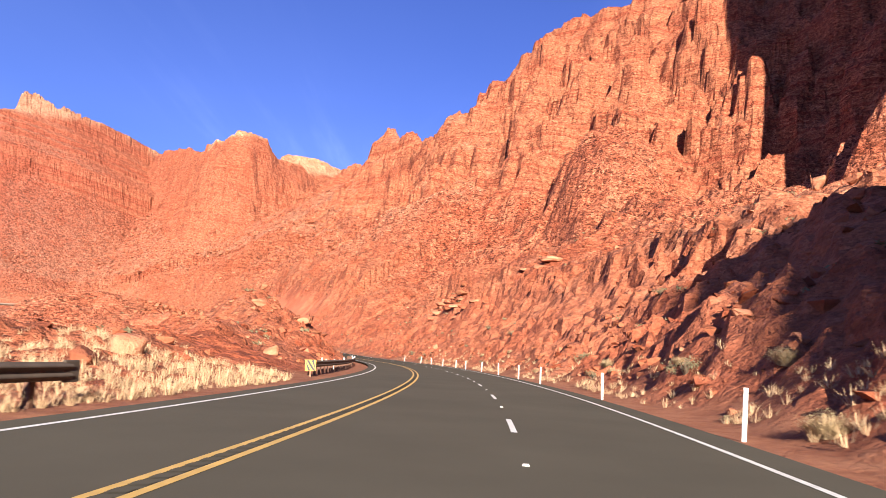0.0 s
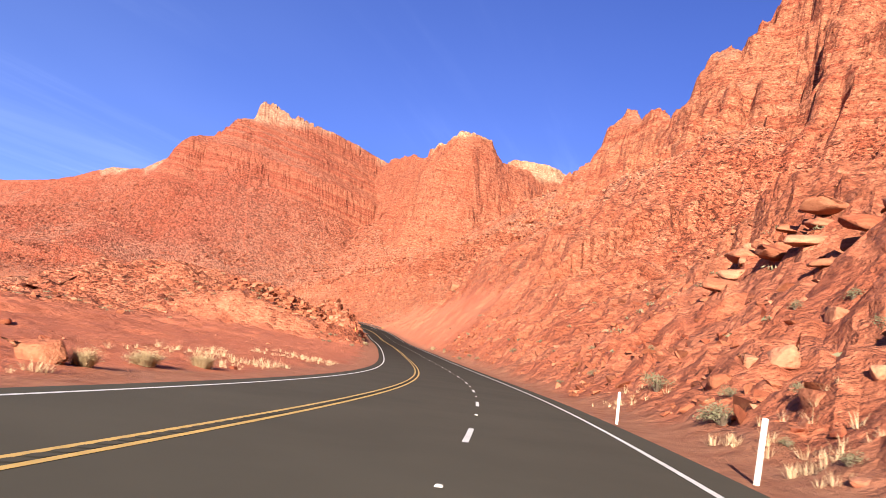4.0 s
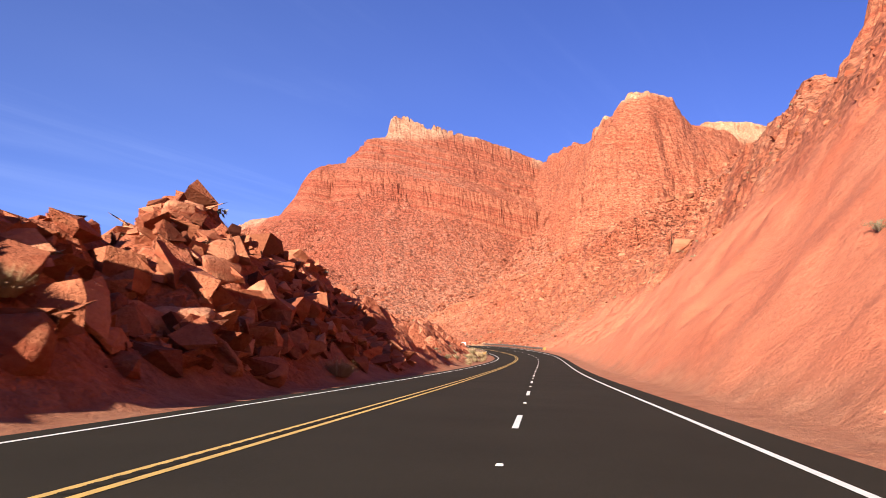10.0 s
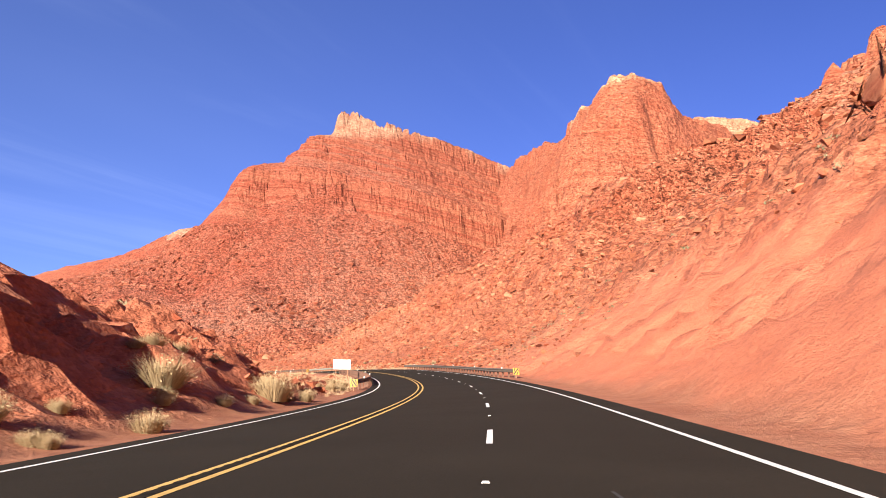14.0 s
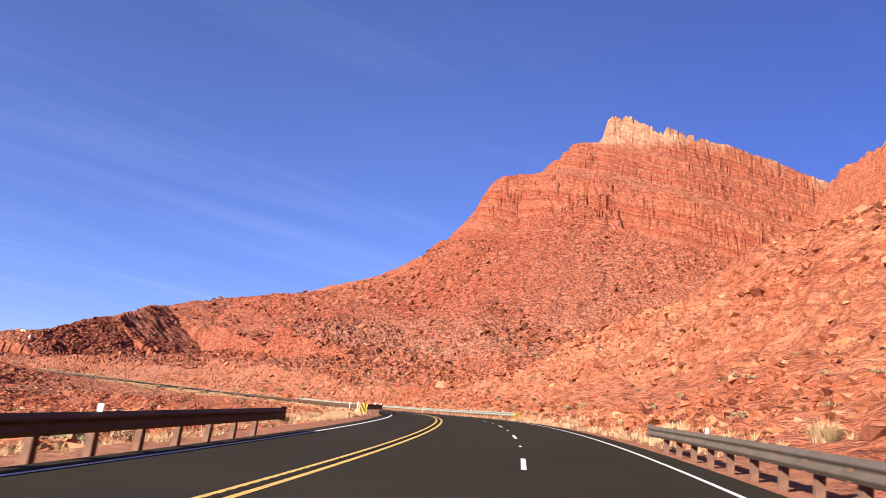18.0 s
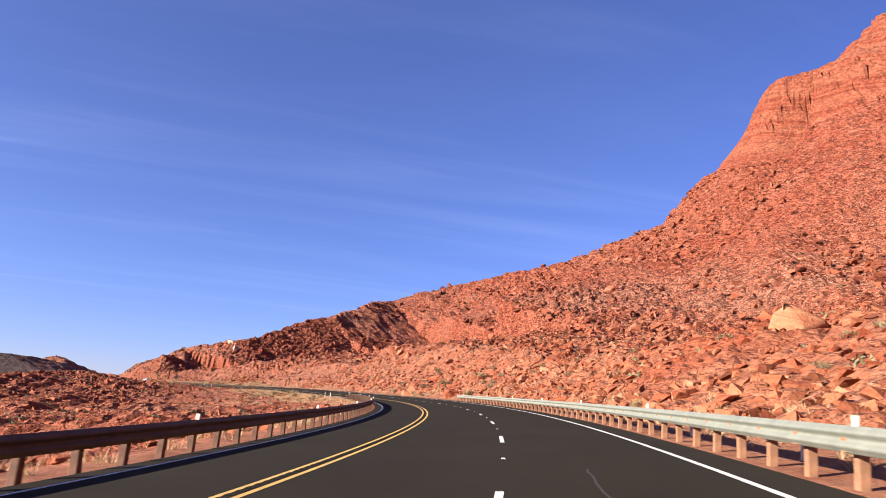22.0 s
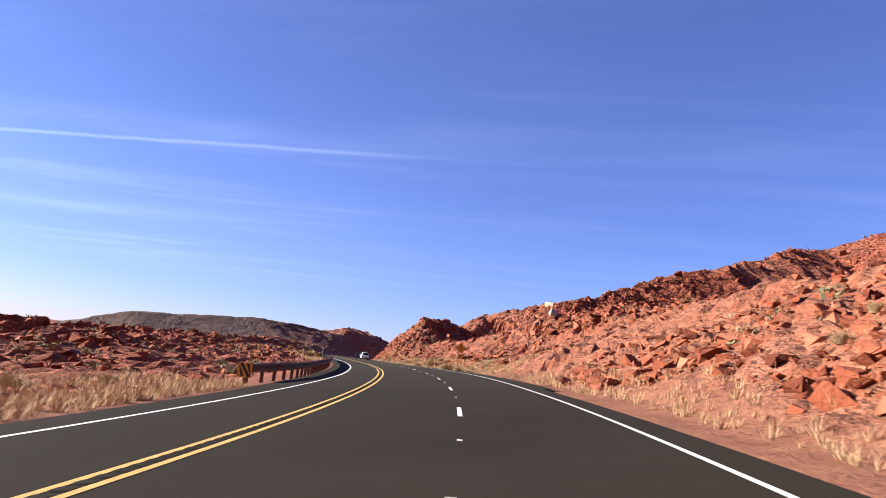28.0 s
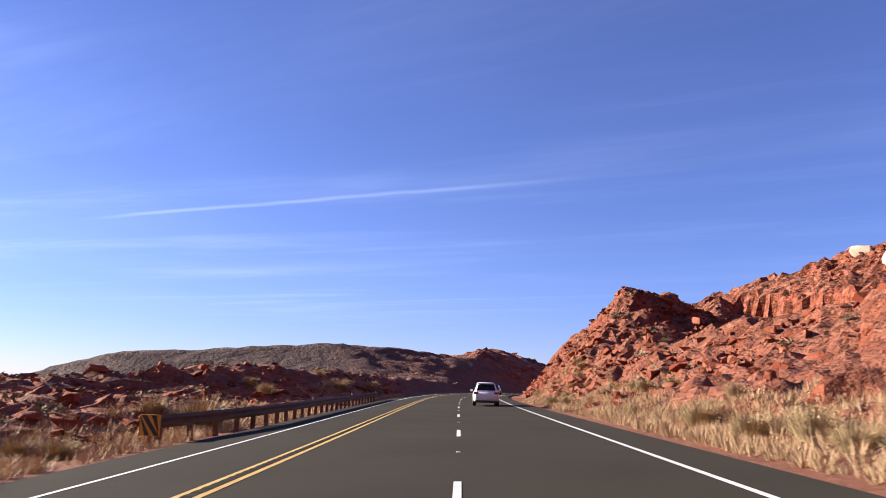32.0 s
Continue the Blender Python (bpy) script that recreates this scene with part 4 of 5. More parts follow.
def winding_sign(s, d):
    x, y, _ = on_road(s, d)
    t = new("warning_sign")
    t.matrix_basis = Matrix.Translation((x, y, ground_z(x, y) - 0.1)) @ pose(0, 0, 0, 0, 0, heading(s) + 2)
    tagged(t, "yellow diamond winding-road warning sign with a plaque on a steel post", "road sign")
    bm = bmesh.new()
    box(bm, -0.46, 0.46, -0.008, 0.008, -0.46, 0.46, 0.006)
    bmesh.ops.transform(bm, matrix=pose(0, 0, 2.75) @ pose(0, 0, 0, 0, 45, 0), verts=bm.verts)
    part("panel", bm, M_YELLOW, t)
    bm = bmesh.new()
    box(bm, -0.3, 0.3, -0.008, 0.008, 1.45, 2.0, 0.006)
    pl = part("plaque", bm, M_YELLOW, t)
    cu = bpy.data.curves.new("speed", "FONT")
    cu.body, cu.size, cu.align_x, cu.extrude = "45", 0.36, "CENTER", 0.002
    tmp = bpy.data.objects.new("speed", cu)
    me = bpy.data.meshes.new_from_object(tmp)
    bpy.data.objects.remove(tmp)
    me.transform(pose(0, -0.012, 1.72, 90, 0, 0))
    me.materials.append(M_BLACK)
    o = new("number", me)
    o.parent = pl
    bm = bmesh.new()
    box(bm, -0.2, 0.2, -0.013, -0.009, 1.52, 1.62)
    part("lettering", bm, M_BLACK, pl)
    bm = bmesh.new()
    path = [(0.0, 2.42), (0.0, 2.5), (0.09, 2.6), (-0.09, 2.78), (0.06, 2.93), (0.0, 3.0)]
    for (a, b), (c, e) in zip(path, path[1:]):
        tube(bm, (a, -0.012, b), (c, -0.012, e), 0.035, n=6)
    tube(bm, (0.0, -0.012, 2.98), (-0.02, -0.012, 3.1), 0.1, 0.01, n=6)
    for v in bm.verts:
        v.co.y = -0.011 + (v.co.y + 0.012) * 0.05
    part("arrow", bm, M_BLACK, t)
    bm = bmesh.new()
    sign_post(bm, -0.27, -0.4, 2.4)
    part("post", bm, M_POST, t)
    bm = bmesh.new()
    sign_post(bm, 0.27, -0.4, 2.4)
    part("post", bm, M_POST, t)
    bm = bmesh.new()
    box(bm, -0.4, 0.4, 0.01, 0.03, 2.3, 2.36)
    part("brace", bm, M_SIGNBACK, t)


def back_sign(s, d, diamond=True):
    x, y, _ = on_road(s, d)
    t = new("road_sign")
    t.matrix_basis = Matrix.Translation((x, y, ground_z(x, y) - 0.1)) @ pose(0, 0, 0, 0, 0, heading(s) - 4)
    tagged(t, "dull grey back of a diamond-shaped road sign on a post", "road sign")
    bm = bmesh.new()
    box(bm, -0.46, 0.46, -0.008, 0.008, -0.46, 0.46, 0.006)
    bmesh.ops.transform(bm, matrix=pose(0, 0, 2.7) @ pose(0, 0, 0, 0, 45, 0), verts=bm.verts)
    part("panel", bm, M_SIGNBACK, t)
    bm = bmesh.new()
    tube(bm, (0, -0.03, -0.4), (0, -0.03, 3.1), 0.03, n=8)
    part("post", bm, M_SIGNBACK, t)


winding_sign(925, 6.9)
back_sign(945, -9.3)
t = new("sign_board")
bx, by, bz = -181.5, 479.2, 13.2
t.matrix_basis = Matrix.Translation((bx, by, bz - 0.45)) @ pose(0, 0, 0, 0, 0, 40)
tagged(t, "blank off-white back of a roadside sign board on two posts", "sign board")
bm = bmesh.new()
box(bm, -1.2, 1.2, -0.02, 0.02, 0.4, 1.75, 0.01)
part("board", bm, M_WHITE, t)
for x in (-0.8, 0.8):
    bm = bmesh.new()
    box(bm, x - 0.06, x + 0.06, 0.03, 0.13, -3.0, 1.6, 0.01)
    part("post", bm, M_POST, t)


# ---------------------------------------------------------------- loose rocks
def hull_rock(seed, n=13):
    rng = np.random.default_rng(seed)
    v = rng.uniform(-1, 1, (n, 3))
    v /= np.maximum(np.abs(v).max(1), 0.3)[:, None]
    v *= np.array([1.0, rng.uniform(0.65, 0.95), rng.uniform(0.5, 0.8)]) * rng.uniform(0.8, 1.1, (n, 1))
    bm = bmesh.new()
    for p in v:
        bm.verts.new(p)
    r = bmesh.ops.convex_hull(bm, input=bm.verts)
    bmesh.ops.delete(bm, geom=[g for g in r["geom_interior"] if isinstance(g, bmesh.types.BMVert)], context="VERTS")
    bmesh.ops.triangulate(bm, faces=bm.faces)
    bm.verts.index_update()
    vv = np.array([v.co[:] for v in bm.verts])
    ff = np.array([[v.index for v in f.verts] for f in bm.faces])
    bm.free()
    return vv, ff


ROCKS = [hull_rock(100 + k, 9 + k % 4) for k in range(9)]


def joined(name, shapes, pick, pos, size, yaw, tilt, squash=None):
    """One mesh of many copies of small shapes."""
    V, F, base = [], [], 0
    for k, (vv, ff) in enumerate(shapes):
        m = np.nonzero(pick == k)[0]
        if not len(m):
            continue
        c, s_ = np.cos(yaw[m]), np.sin(yaw[m])
        ct, st = np.cos(tilt[m]), np.sin(tilt[m])
        q = vv[None] * size[m, None, None]
        if squash is not None:
            q = q * np.stack([np.ones(len(m)), np.ones(len(m)), squash[m]], 1)[:, None, :]
        y1 = q[..., 1] * ct[:, None] - q[..., 2] * st[:, None]
        z1 = q[..., 1] * st[:, None] + q[..., 2] * ct[:, None]
        x2 = q[..., 0] * c[:, None] - y1 * s_[:, None]
        y2 = q[..., 0] * s_[:, None] + y1 * c[:, None]
        P = np.stack([x2, y2, z1], -1) + pos[m, None, :]
        V.append(P.reshape(-1, 3))
        F.append((ff[None] + (base + np.arange(len(m)) * len(vv))[:, None, None]).reshape(-1, 3))
        base += len(m) * len(vv)
    V, F = np.concatenate(V), np.concatenate(F)
    me = bpy.data.meshes.new(name)
    me.vertices.add(len(V))
    me.vertices.foreach_set("co", V.reshape(-1).astype(np.float32))
    me.loops.add(F.size)
    me.loops.foreach_set("vertex_index", F.reshape(-1).astype(np.int32))
    me.polygons.add(len(F))
    me.polygons.foreach_set("loop_start", np.arange(0, F.size, 3, dtype=np.int32))
    me.update(calc_edges=True)
    me.polygons.foreach_set("use_smooth", np.zeros(len(F), bool))
    return me


def place(rng, s, d):
    """Places by the road that lie clear of asphalt, shoulder and smooth cut faces."""
    p = on_road(s, d)
    z, cut, sh, _, _ = sample(s, d)
    ok = (sh < 0.3) & (rng.random(len(s)) > 1.15 * cut) & (fbm(p[:, 0], p[:, 1], 22, 3, 140) + 0.32 > rng.random(len(s)) * 0.55)
    p[:, 2] = z
    ok &= ash(p[:, 0], p[:, 1]) < 0.5 + 0.5 * (rng.random(len(s)) > 0.93)
    return p[ok]


CHIPS = [hull_rock(140 + k, 8) for k in range(9)]


def rock_field(name, label, p, rng, lo, hi_, power=2.6, shapes=ROCKS):
    n = len(p)
    size = lo + (hi_ - lo) * rng.random(n) ** power
    p = p.copy()
    p[:, 2] += size * 0.12
    o = new(name, joined(name, shapes, rng.integers(0, len(shapes), n), p, size, rng.uniform(0, 6.28, n), rng.uniform(-0.5, 0.5, n)))
    o.data.materials.append(M_BOULDER)
    return tagged(o, label, "rocks", kind="stuff")


g = np.random.default_rng(5)
n = 38000
p = np.concatenate([place(g, g.uniform(5, 1080, n), 7.2 + 40 * g.random(n) ** 1.4), place(g, g.uniform(540, 1080, n), 7.2 + 60 * g.random(n) ** 1.3), place(g, g.uniform(5, 1080, n), -10.8 - 40 * g.random(n) ** 1.2)])
rock_field("loose_stones", "angular red sandstone stones strewn beside the road", p, g, 0.08, 0.5, 2.6, CHIPS)
n = 6500
p = place(g, g.uniform(292, 376, n), -11.3 - 34 * g.random(n) ** 1.3)
rock_field("rubble", "jumbled red sandstone rubble on a steep roadside knoll", p, g, 0.3, 1.25, 2.2, CHIPS)
n = 24000
p = np.concatenate([place(g, g.uniform(20, 1100, n), 25 + 165 * g.random(n)), place(g, g.uniform(560, 1100, 2 * n), 24 + 95 * g.random(2 * n) ** 1.2), place(g, g.uniform(20, 1100, n // 2), -25 - 63 * g.random(n // 2))])
rock_field("rock_field", "blocky sandstone boulders strewn over the slopes", p, g, 0.2, 0.95, 3.4, CHIPS)
n = 100000
x, y = g.uniform(-950, 60, n), g.uniform(430, 1080, n)
z, s_, d_, (_, _, face, _) = land(x, y)
ok = (np.abs(d_) > 85) & (face < 0.5) & (z < 230) & (fbm(x, y, 60, 3, 150) + 0.3 > g.random(n) * 0.7)
rock_field("talus_blocks", "fallen sandstone blocks on the talus below the cliffs", np.stack([x, y, z], 1)[ok], g, 0.4, 2.2, 3.2, CHIPS)


# ---------------------------------------------------------------- single boulders: s, d, half length
BOULDERS = [
    (24, 7.3, 0.3), (25, -14.0, 0.7), (30, -14.8, 1.0), (32, 10.6, 0.5), (50, 16.0, 0.6), (50, 17.7, 0.8),
    (57, -22.3, 0.7), (60, -15.1, 0.9), (76, 40.1, 1.5), (76, -16.8, 0.7), (138, 7.0, 0.3), (144, -12.1, 0.8),
    (144, 10.3, 0.5), (145, 9.2, 0.7), (155, 12.1, 1.0), (155, 9.7, 0.9), (156, 11.2, 0.6), (159, 16.4, 1.0),
    (163, -25.1, 0.5), (298, -12.2, 0.2), (300, 9.9, 0.3), (305, -12.6, 0.6), (306, 9.5, 0.4), (307, -15.5, 0.6),
    (314, -13.2, 0.7), (424, 9.8, 0.3), (439, 16.1, 0.5), (547, 87.6, 4.5), (589, 9.6, 0.3), (593, -12.8, 0.4),
]
BOULDERS += [
    (593, 9.7, 0.6), (606, 11.3, 0.5), (636, -30.8, 0.7), (652, 22.4, 1.1), (708, 23.0, 2.6), (709, 11.4, 0.6),
    (712, 13.0, 0.5), (736, 17.8, 0.6), (752, 14.9, 1.2), (756, 13.0, 1.1), (758, 18.0, 1.9), (761, 11.1, 0.6),
    (774, 19.1, 0.8), (774, 17.3, 0.7), (774, 16.9, 0.7), (776, 8.2, 1.7), (776, 7.6, 2.0), (779, 13.3, 0.8),
    (786, 24.8, 1.3), (790, 11.4, 1.3), (791, 11.8, 1.2), (796, 9.7, 0.9), (796, 9.6, 0.3), (796, 8.9, 0.7),
    (797, 7.9, 0.6), (799, 9.5, 0.5), (802, 7.0, 1.4), (802, 8.0, 1.7), (803, 13.1, 1.8), (808, 10.3, 0.5),
]
BOULDERS += [
    (810, 13.8, 0.6), (812, 8.5, 0.7), (815, 20.7, 1.6), (815, 10.9, 0.8), (817, 12.3, 0.7), (819, 18.7, 0.9),
    (826, 22.2, 1.0), (830, 21.9, 0.9), (835, 11.3, 0.9), (844, 20.5, 1.3), (846, 23.7, 1.5), (850, 104.3, 2.5),
    (853, 25.1, 1.5), (856, 26.5, 0.9), (900, 156.7, 3.5), (912, 8.5, 0.4), (913, 8.2, 0.3), (915, 9.5, 0.6),
    (915, 11.5, 0.5), (916, 11.1, 0.5), (918, 8.1, 0.5), (922, 8.2, 0.7), (924, -14.1, 0.6), (928, 17.5, 0.7),
    (935, 36.6, 1.2), (936, -14.3, 0.4), (937, 7.8, 0.6), (939, -15.9, 0.5), (942, 19.3, 1.2), (944, 19.9, 0.8),
]
BOULDERS += [
    (944, -13.6, 0.6), (945, 22.9, 0.6), (945, 24.2, 0.8), (946, -22.2, 0.4), (954, 24.4, 0.9), (960, 24.5, 0.7),
    (966, 23.3, 1.0), (980, -14.4, 0.5), (982, -13.9, 0.4), (984, 11.9, 0.4), (985, -12.4, 0.5), (987, -16.6, 0.6),
    (988, 18.0, 0.5), (990, -20.9, 0.6), (992, 10.3, 0.4), (1077, 63.4, 2.4), (1099, 64.4, 2.6),
]
# rabbitbrush, grey sage and dark shrubs: s, d, width
SHRUBS_A = [
    (17, 6.9, 1.2), (26, 9.8, 1.2), (145, -11.4, 1.1), (150, -11.8, 1.4), (154, -11.2, 1.2), (290, -10.6, 1.5),
    (296, 7.6, 0.9), (317, 7.2, 1.8), (320, -12.5, 1.6), (343, -10.2, 2.1), (429, -10.7, 1.7), (447, -12.4, 2.6),
    (458, -10.9, 2.6), (585, -13.5, 1.2), (586, 8.1, 0.7), (587, -11.9, 1.0), (593, -10.3, 1.0), (767, 8.1, 2.0),
    (788, 6.8, 0.7), (795, 6.9, 0.9), (798, -11.9, 1.4), (811, -13.6, 2.2), (813, 7.6, 2.0), (825, -20.9, 1.5),
    (828, -14.6, 2.4), (911, 5.8, 0.8), (912, 7.8, 1.0), (915, 5.2, 1.4), (917, 7.1, 1.2), (925, 5.5, 2.0),
]
SHRUBS_A += [
    (947, 6.9, 2.6), (968, -11.4, 2.6), (970, 7.8, 1.3), (972, 7.9, 1.5), (974, 7.3, 1.4), (975, -11.8, 1.2),
    (975, -10.7, 1.4), (979, 7.6, 1.5), (986, -10.7, 2.6), (1013, -15.0, 1.7), (1032, -12.5, 2.6), (1048, -12.0, 2.6),
]
SHRUBS_B = [
    (23, 6.8, 0.5), (49, 7.9, 1.1), (139, 7.2, 0.7), (143, 7.6, 0.5), (146, 9.1, 0.8), (149, 7.9, 1.7),
    (162, 15.6, 0.9), (162, 9.0, 1.7), (297, -12.8, 0.9), (297, -10.6, 1.1), (300, 10.5, 0.7), (300, 8.0, 1.1),
    (303, -12.1, 1.1), (304, -11.1, 0.8), (306, -16.7, 1.1), (327, -37.4, 1.8), (333, 13.2, 1.1), (427, 22.4, 1.2),
    (430, -12.3, 1.2), (759, 12.0, 0.9), (764, 10.6, 1.8), (765, 11.3, 1.6), (767, 13.0, 1.4), (799, 9.2, 2.6),
    (799, 10.0, 1.1), (800, 7.6, 1.7), (815, 10.2, 1.6), (909, 7.1, 0.6), (917, 8.8, 1.0), (968, 7.7, 0.9),
]
SHRUBS_C = [
    (788, 10.0, 2.6), (791, 6.9, 1.1), (812, 16.7, 2.0), (919, 7.2, 0.9),
]


def block_mesh(seed):
    """An angular boulder: a hull of random points with worn, chipped edges."""
    rng = np.random.default_rng(seed)
    bm = bmesh.new()
    for q in rng.uniform(-1, 1, (18, 3)):
        q = q / max(0.35, float(np.abs(q).max())) * rng.uniform(0.75, 1.0)
        bm.verts.new((q[0], q[1] * 0.8, q[2] * 0.66))
    res = bmesh.ops.convex_hull(bm, input=bm.verts)
    bmesh.ops.delete(bm, geom=[v for v in bm.verts if not v.link_faces], context="VERTS")
    bmesh.ops.dissolve_limit(bm, angle_limit=0.3, verts=bm.verts, edges=bm.edges)
    bmesh.ops.bevel(bm, geom=list(bm.edges), offset=0.15, segments=3, affect="EDGES", profile=0.55)
    bmesh.ops.triangulate(bm, faces=bm.faces)
    bmesh.ops.subdivide_edges(bm, edges=[e for e in bm.edges if e.calc_length() > 0.45], cuts=1)
    bmesh.ops.triangulate(bm, faces=bm.faces)
    for v in bm.verts:
        k = math.sin(v.co.x * 7 + seed) * math.cos(v.co.y * 8 - v.co.z * 6)
        v.co *= 1 + 0.045 * k
    me = bpy.data.meshes.new("boulder")
    for f_ in bm.faces:
        f_.smooth = True
    bm.to_mesh(me)
    bm.free()
    me.materials.append(M_BLOCK)
    return me


BLOCKS = [block_mesh(300 + k) for k in range(7)]
M_PALE = plain("bleached_sandstone", (0.40, 0.32, 0.23), 0.9, 0, 0.3, 0.9, 0.6)
PALE = []
for me in BLOCKS[:3]:
    c = me.copy()
    c.materials[0] = M_PALE
    PALE.append(c)
rng = random.Random(21)
# ledges: broad slabs that jut from the slopes, in stacks; s, d, number
for s0, d0, n in ((172, 22, 5), (180, 27, 5), (188, 24, 5), (194, 30, 4), (92, -17, 2), (104, -19, 3), (115, -18, 2), (150, 34, 4), (212, 30, 4)):
    for k in range(n):
        s, d = s0 + rng.uniform(-4, 4), d0 + rng.uniform(-4, 4)
        x, y, _ = on_road(s, d)
        w, h = rng.uniform(1.3, 2.9), rng.uniform(0.5, 1.1)
        o = new("ledge", rng.choice(BLOCKS))
        o.matrix_basis = Matrix.Translation((x, y, ground_z(x, y) + 0.25 * h)) @ pose(0, 0, 0, rng.uniform(-9, 9), rng.uniform(-9, 9), heading(s) + rng.uniform(-25, 25)) @ Matrix.Diagonal((w, w * rng.uniform(0.6, 0.9), h, 1))
        tagged(o, "broad flat sandstone ledge jutting from the slope", "rock", "sandstone ledges")
BOULDERS.append((475, 35.6, 4.2))
BOULDERS += [(rng.uniform(303, 362), -rng.uniform(11.2, 24), rng.uniform(0.6, 1.9)) for _ in range(85)]
for s, d, size in BOULDERS:
    if 280 < s < 470 and d > 0 and size > 0.6:
        continue
    size *= 0.88
    x, y, _ = on_road(s, d)
    low = min(ground_z(x + 0.6 * size * u, y + 0.6 * size * v) for u, v in ((-1, 0), (1, 0), (0, -1), (0, 1), (0, 0)))
    o = new("boulder", rng.choice(PALE if s > 1030 else BLOCKS))
    o.matrix_basis = Matrix.Translation((x, y, low + size * 0.36)) @ pose(0, 0, 0, rng.uniform(-22, 22), rng.uniform(-22, 22), rng.uniform(0, 360)) @ Matrix.Diagonal((size, size, size * rng.uniform(0.8, 1.15), 1))
    tagged(o, "large angular sandstone boulder lying on the slope" if size > 1.2 else "angular sandstone boulder among rubble by the road", "boulder", "boulders beside the road")


# ---------------------------------------------------------------- dry plants
def leaf_mat(name, a, b_, rough=0.8):
    m, nt, b = mat(name)
    geo = nt.nodes.new("ShaderNodeNewGeometry")
    c = ramp(nt, geo.outputs["Random Per Island"], [(0.0, a), (1.0, b_)]).outputs[0]
    n1 = noise_tex(nt, geo.outputs["Position"], 1.3, 3)
    c = mix(nt, ramp(nt, n1, [(0.35, 0.0), (0.7, 0.4)]).outputs[0], c, tuple(v * 0.6 for v in a))
    nt.links.new(c, b.inputs["Base Color"])
    b.inputs["Roughness"].default_value = rough
    b.inputs["Specular IOR Level"].default_value = 0.2
    return m


M_STRAW = leaf_mat("dry_straw", (0.30, 0.20, 0.10), (0.46, 0.34, 0.19))
M_SAGE = leaf_mat("grey_green_leaves", (0.11, 0.10, 0.05), (0.24, 0.20, 0.115))
M_DARKLEAF = leaf_mat("dark_green_leaves", (0.05, 0.05, 0.022), (0.11, 0.095, 0.045))
M_TWIG = leaf_mat("grey_twigs", (0.12, 0.085, 0.055), (0.22, 0.16, 0.11))
M_GRASS = leaf_mat("golden_dry_grass", (0.37, 0.235, 0.125), (0.55, 0.38, 0.225))


def blades(rng, n, reach, tall, width, spread=0.9, root=0.06, bend=0.35):
    """Thin tapering blades that rise from a small root and lean outward."""
    az = rng.uniform(0, 2 * math.pi, n)
    lean = spread * rng.random(n) ** 0.7
    ln = tall * rng.uniform(0.55, 1.0, n)
    r0 = root * np.sqrt(rng.random(n))
    out = np.stack([np.cos(az), np.sin(az), np.zeros(n)], 1)
    side = np.stack([-np.sin(az), np.cos(az), np.zeros(n)], 1)
    up = np.array([0, 0, 1.0])
    V = []
    for u, w in ((0, 1.0), (0.55, 0.8), (1.0, 0.0)):
        a = lean * (0.6 + bend * u)
        c = out * (r0 + ln * u * np.sin(a) * reach)[:, None] + up * (ln * u * np.cos(a))[:, None]
        V.append(c - side * (width * w / 2) if w else c)
        if w:
            V.append(c + side * (width * w / 2))
    V = np.stack(V, 1)
    f = np.array([(0, 1, 3), (0, 3, 2), (2, 3, 4)])
    return V.reshape(-1, 3), (f[None] + 5 * np.arange(n)[:, None, None]).reshape(-1, 3)


def leaves(rng, n, radius, tall, size):
    """Small leaves in uneven clumps over a low dome."""
    k = 16
    ca, cr = rng.uniform(0, 2 * math.pi, k), radius * np.sqrt(rng.uniform(0.05, 0.8, k))
    cz = tall * (0.35 + 0.55 * rng.random(k)) * (1 - 0.45 * (cr / radius) ** 2)
    pick = rng.integers(0, k, n)
    c = np.stack([cr * np.cos(ca), cr * np.sin(ca), cz], 1)[pick] + rng.normal(0, 1, (n, 3)) * np.array([0.17, 0.17, 0.14]) * radius
    c[:, 2] = np.abs(c[:, 2])
    a, b_ = rng.normal(size=(n, 3)), rng.normal(size=(n, 3))
    a /= np.linalg.norm(a, axis=1)[:, None]
    b_ /= np.linalg.norm(b_, axis=1)[:, None]
    sz = size * rng.uniform(0.6, 1.4, n)[:, None]
    V = np.stack([c - a * sz, c + b_ * sz * 0.4, c + a * sz, c - b_ * sz * 0.4], 1)
    f = np.array([(0, 1, 2), (0, 2, 3)])
    return V.reshape(-1, 3), (f[None] + 4 * np.arange(n)[:, None, None]).reshape(-1, 3)


def from_arrays(name, V, F, material):
    me = bpy.data.meshes.new(name)
    me.from_pydata([tuple(v) for v in V], [], [tuple(int(i) for i in f) for f in F])
    me.materials.append(material)
    return me


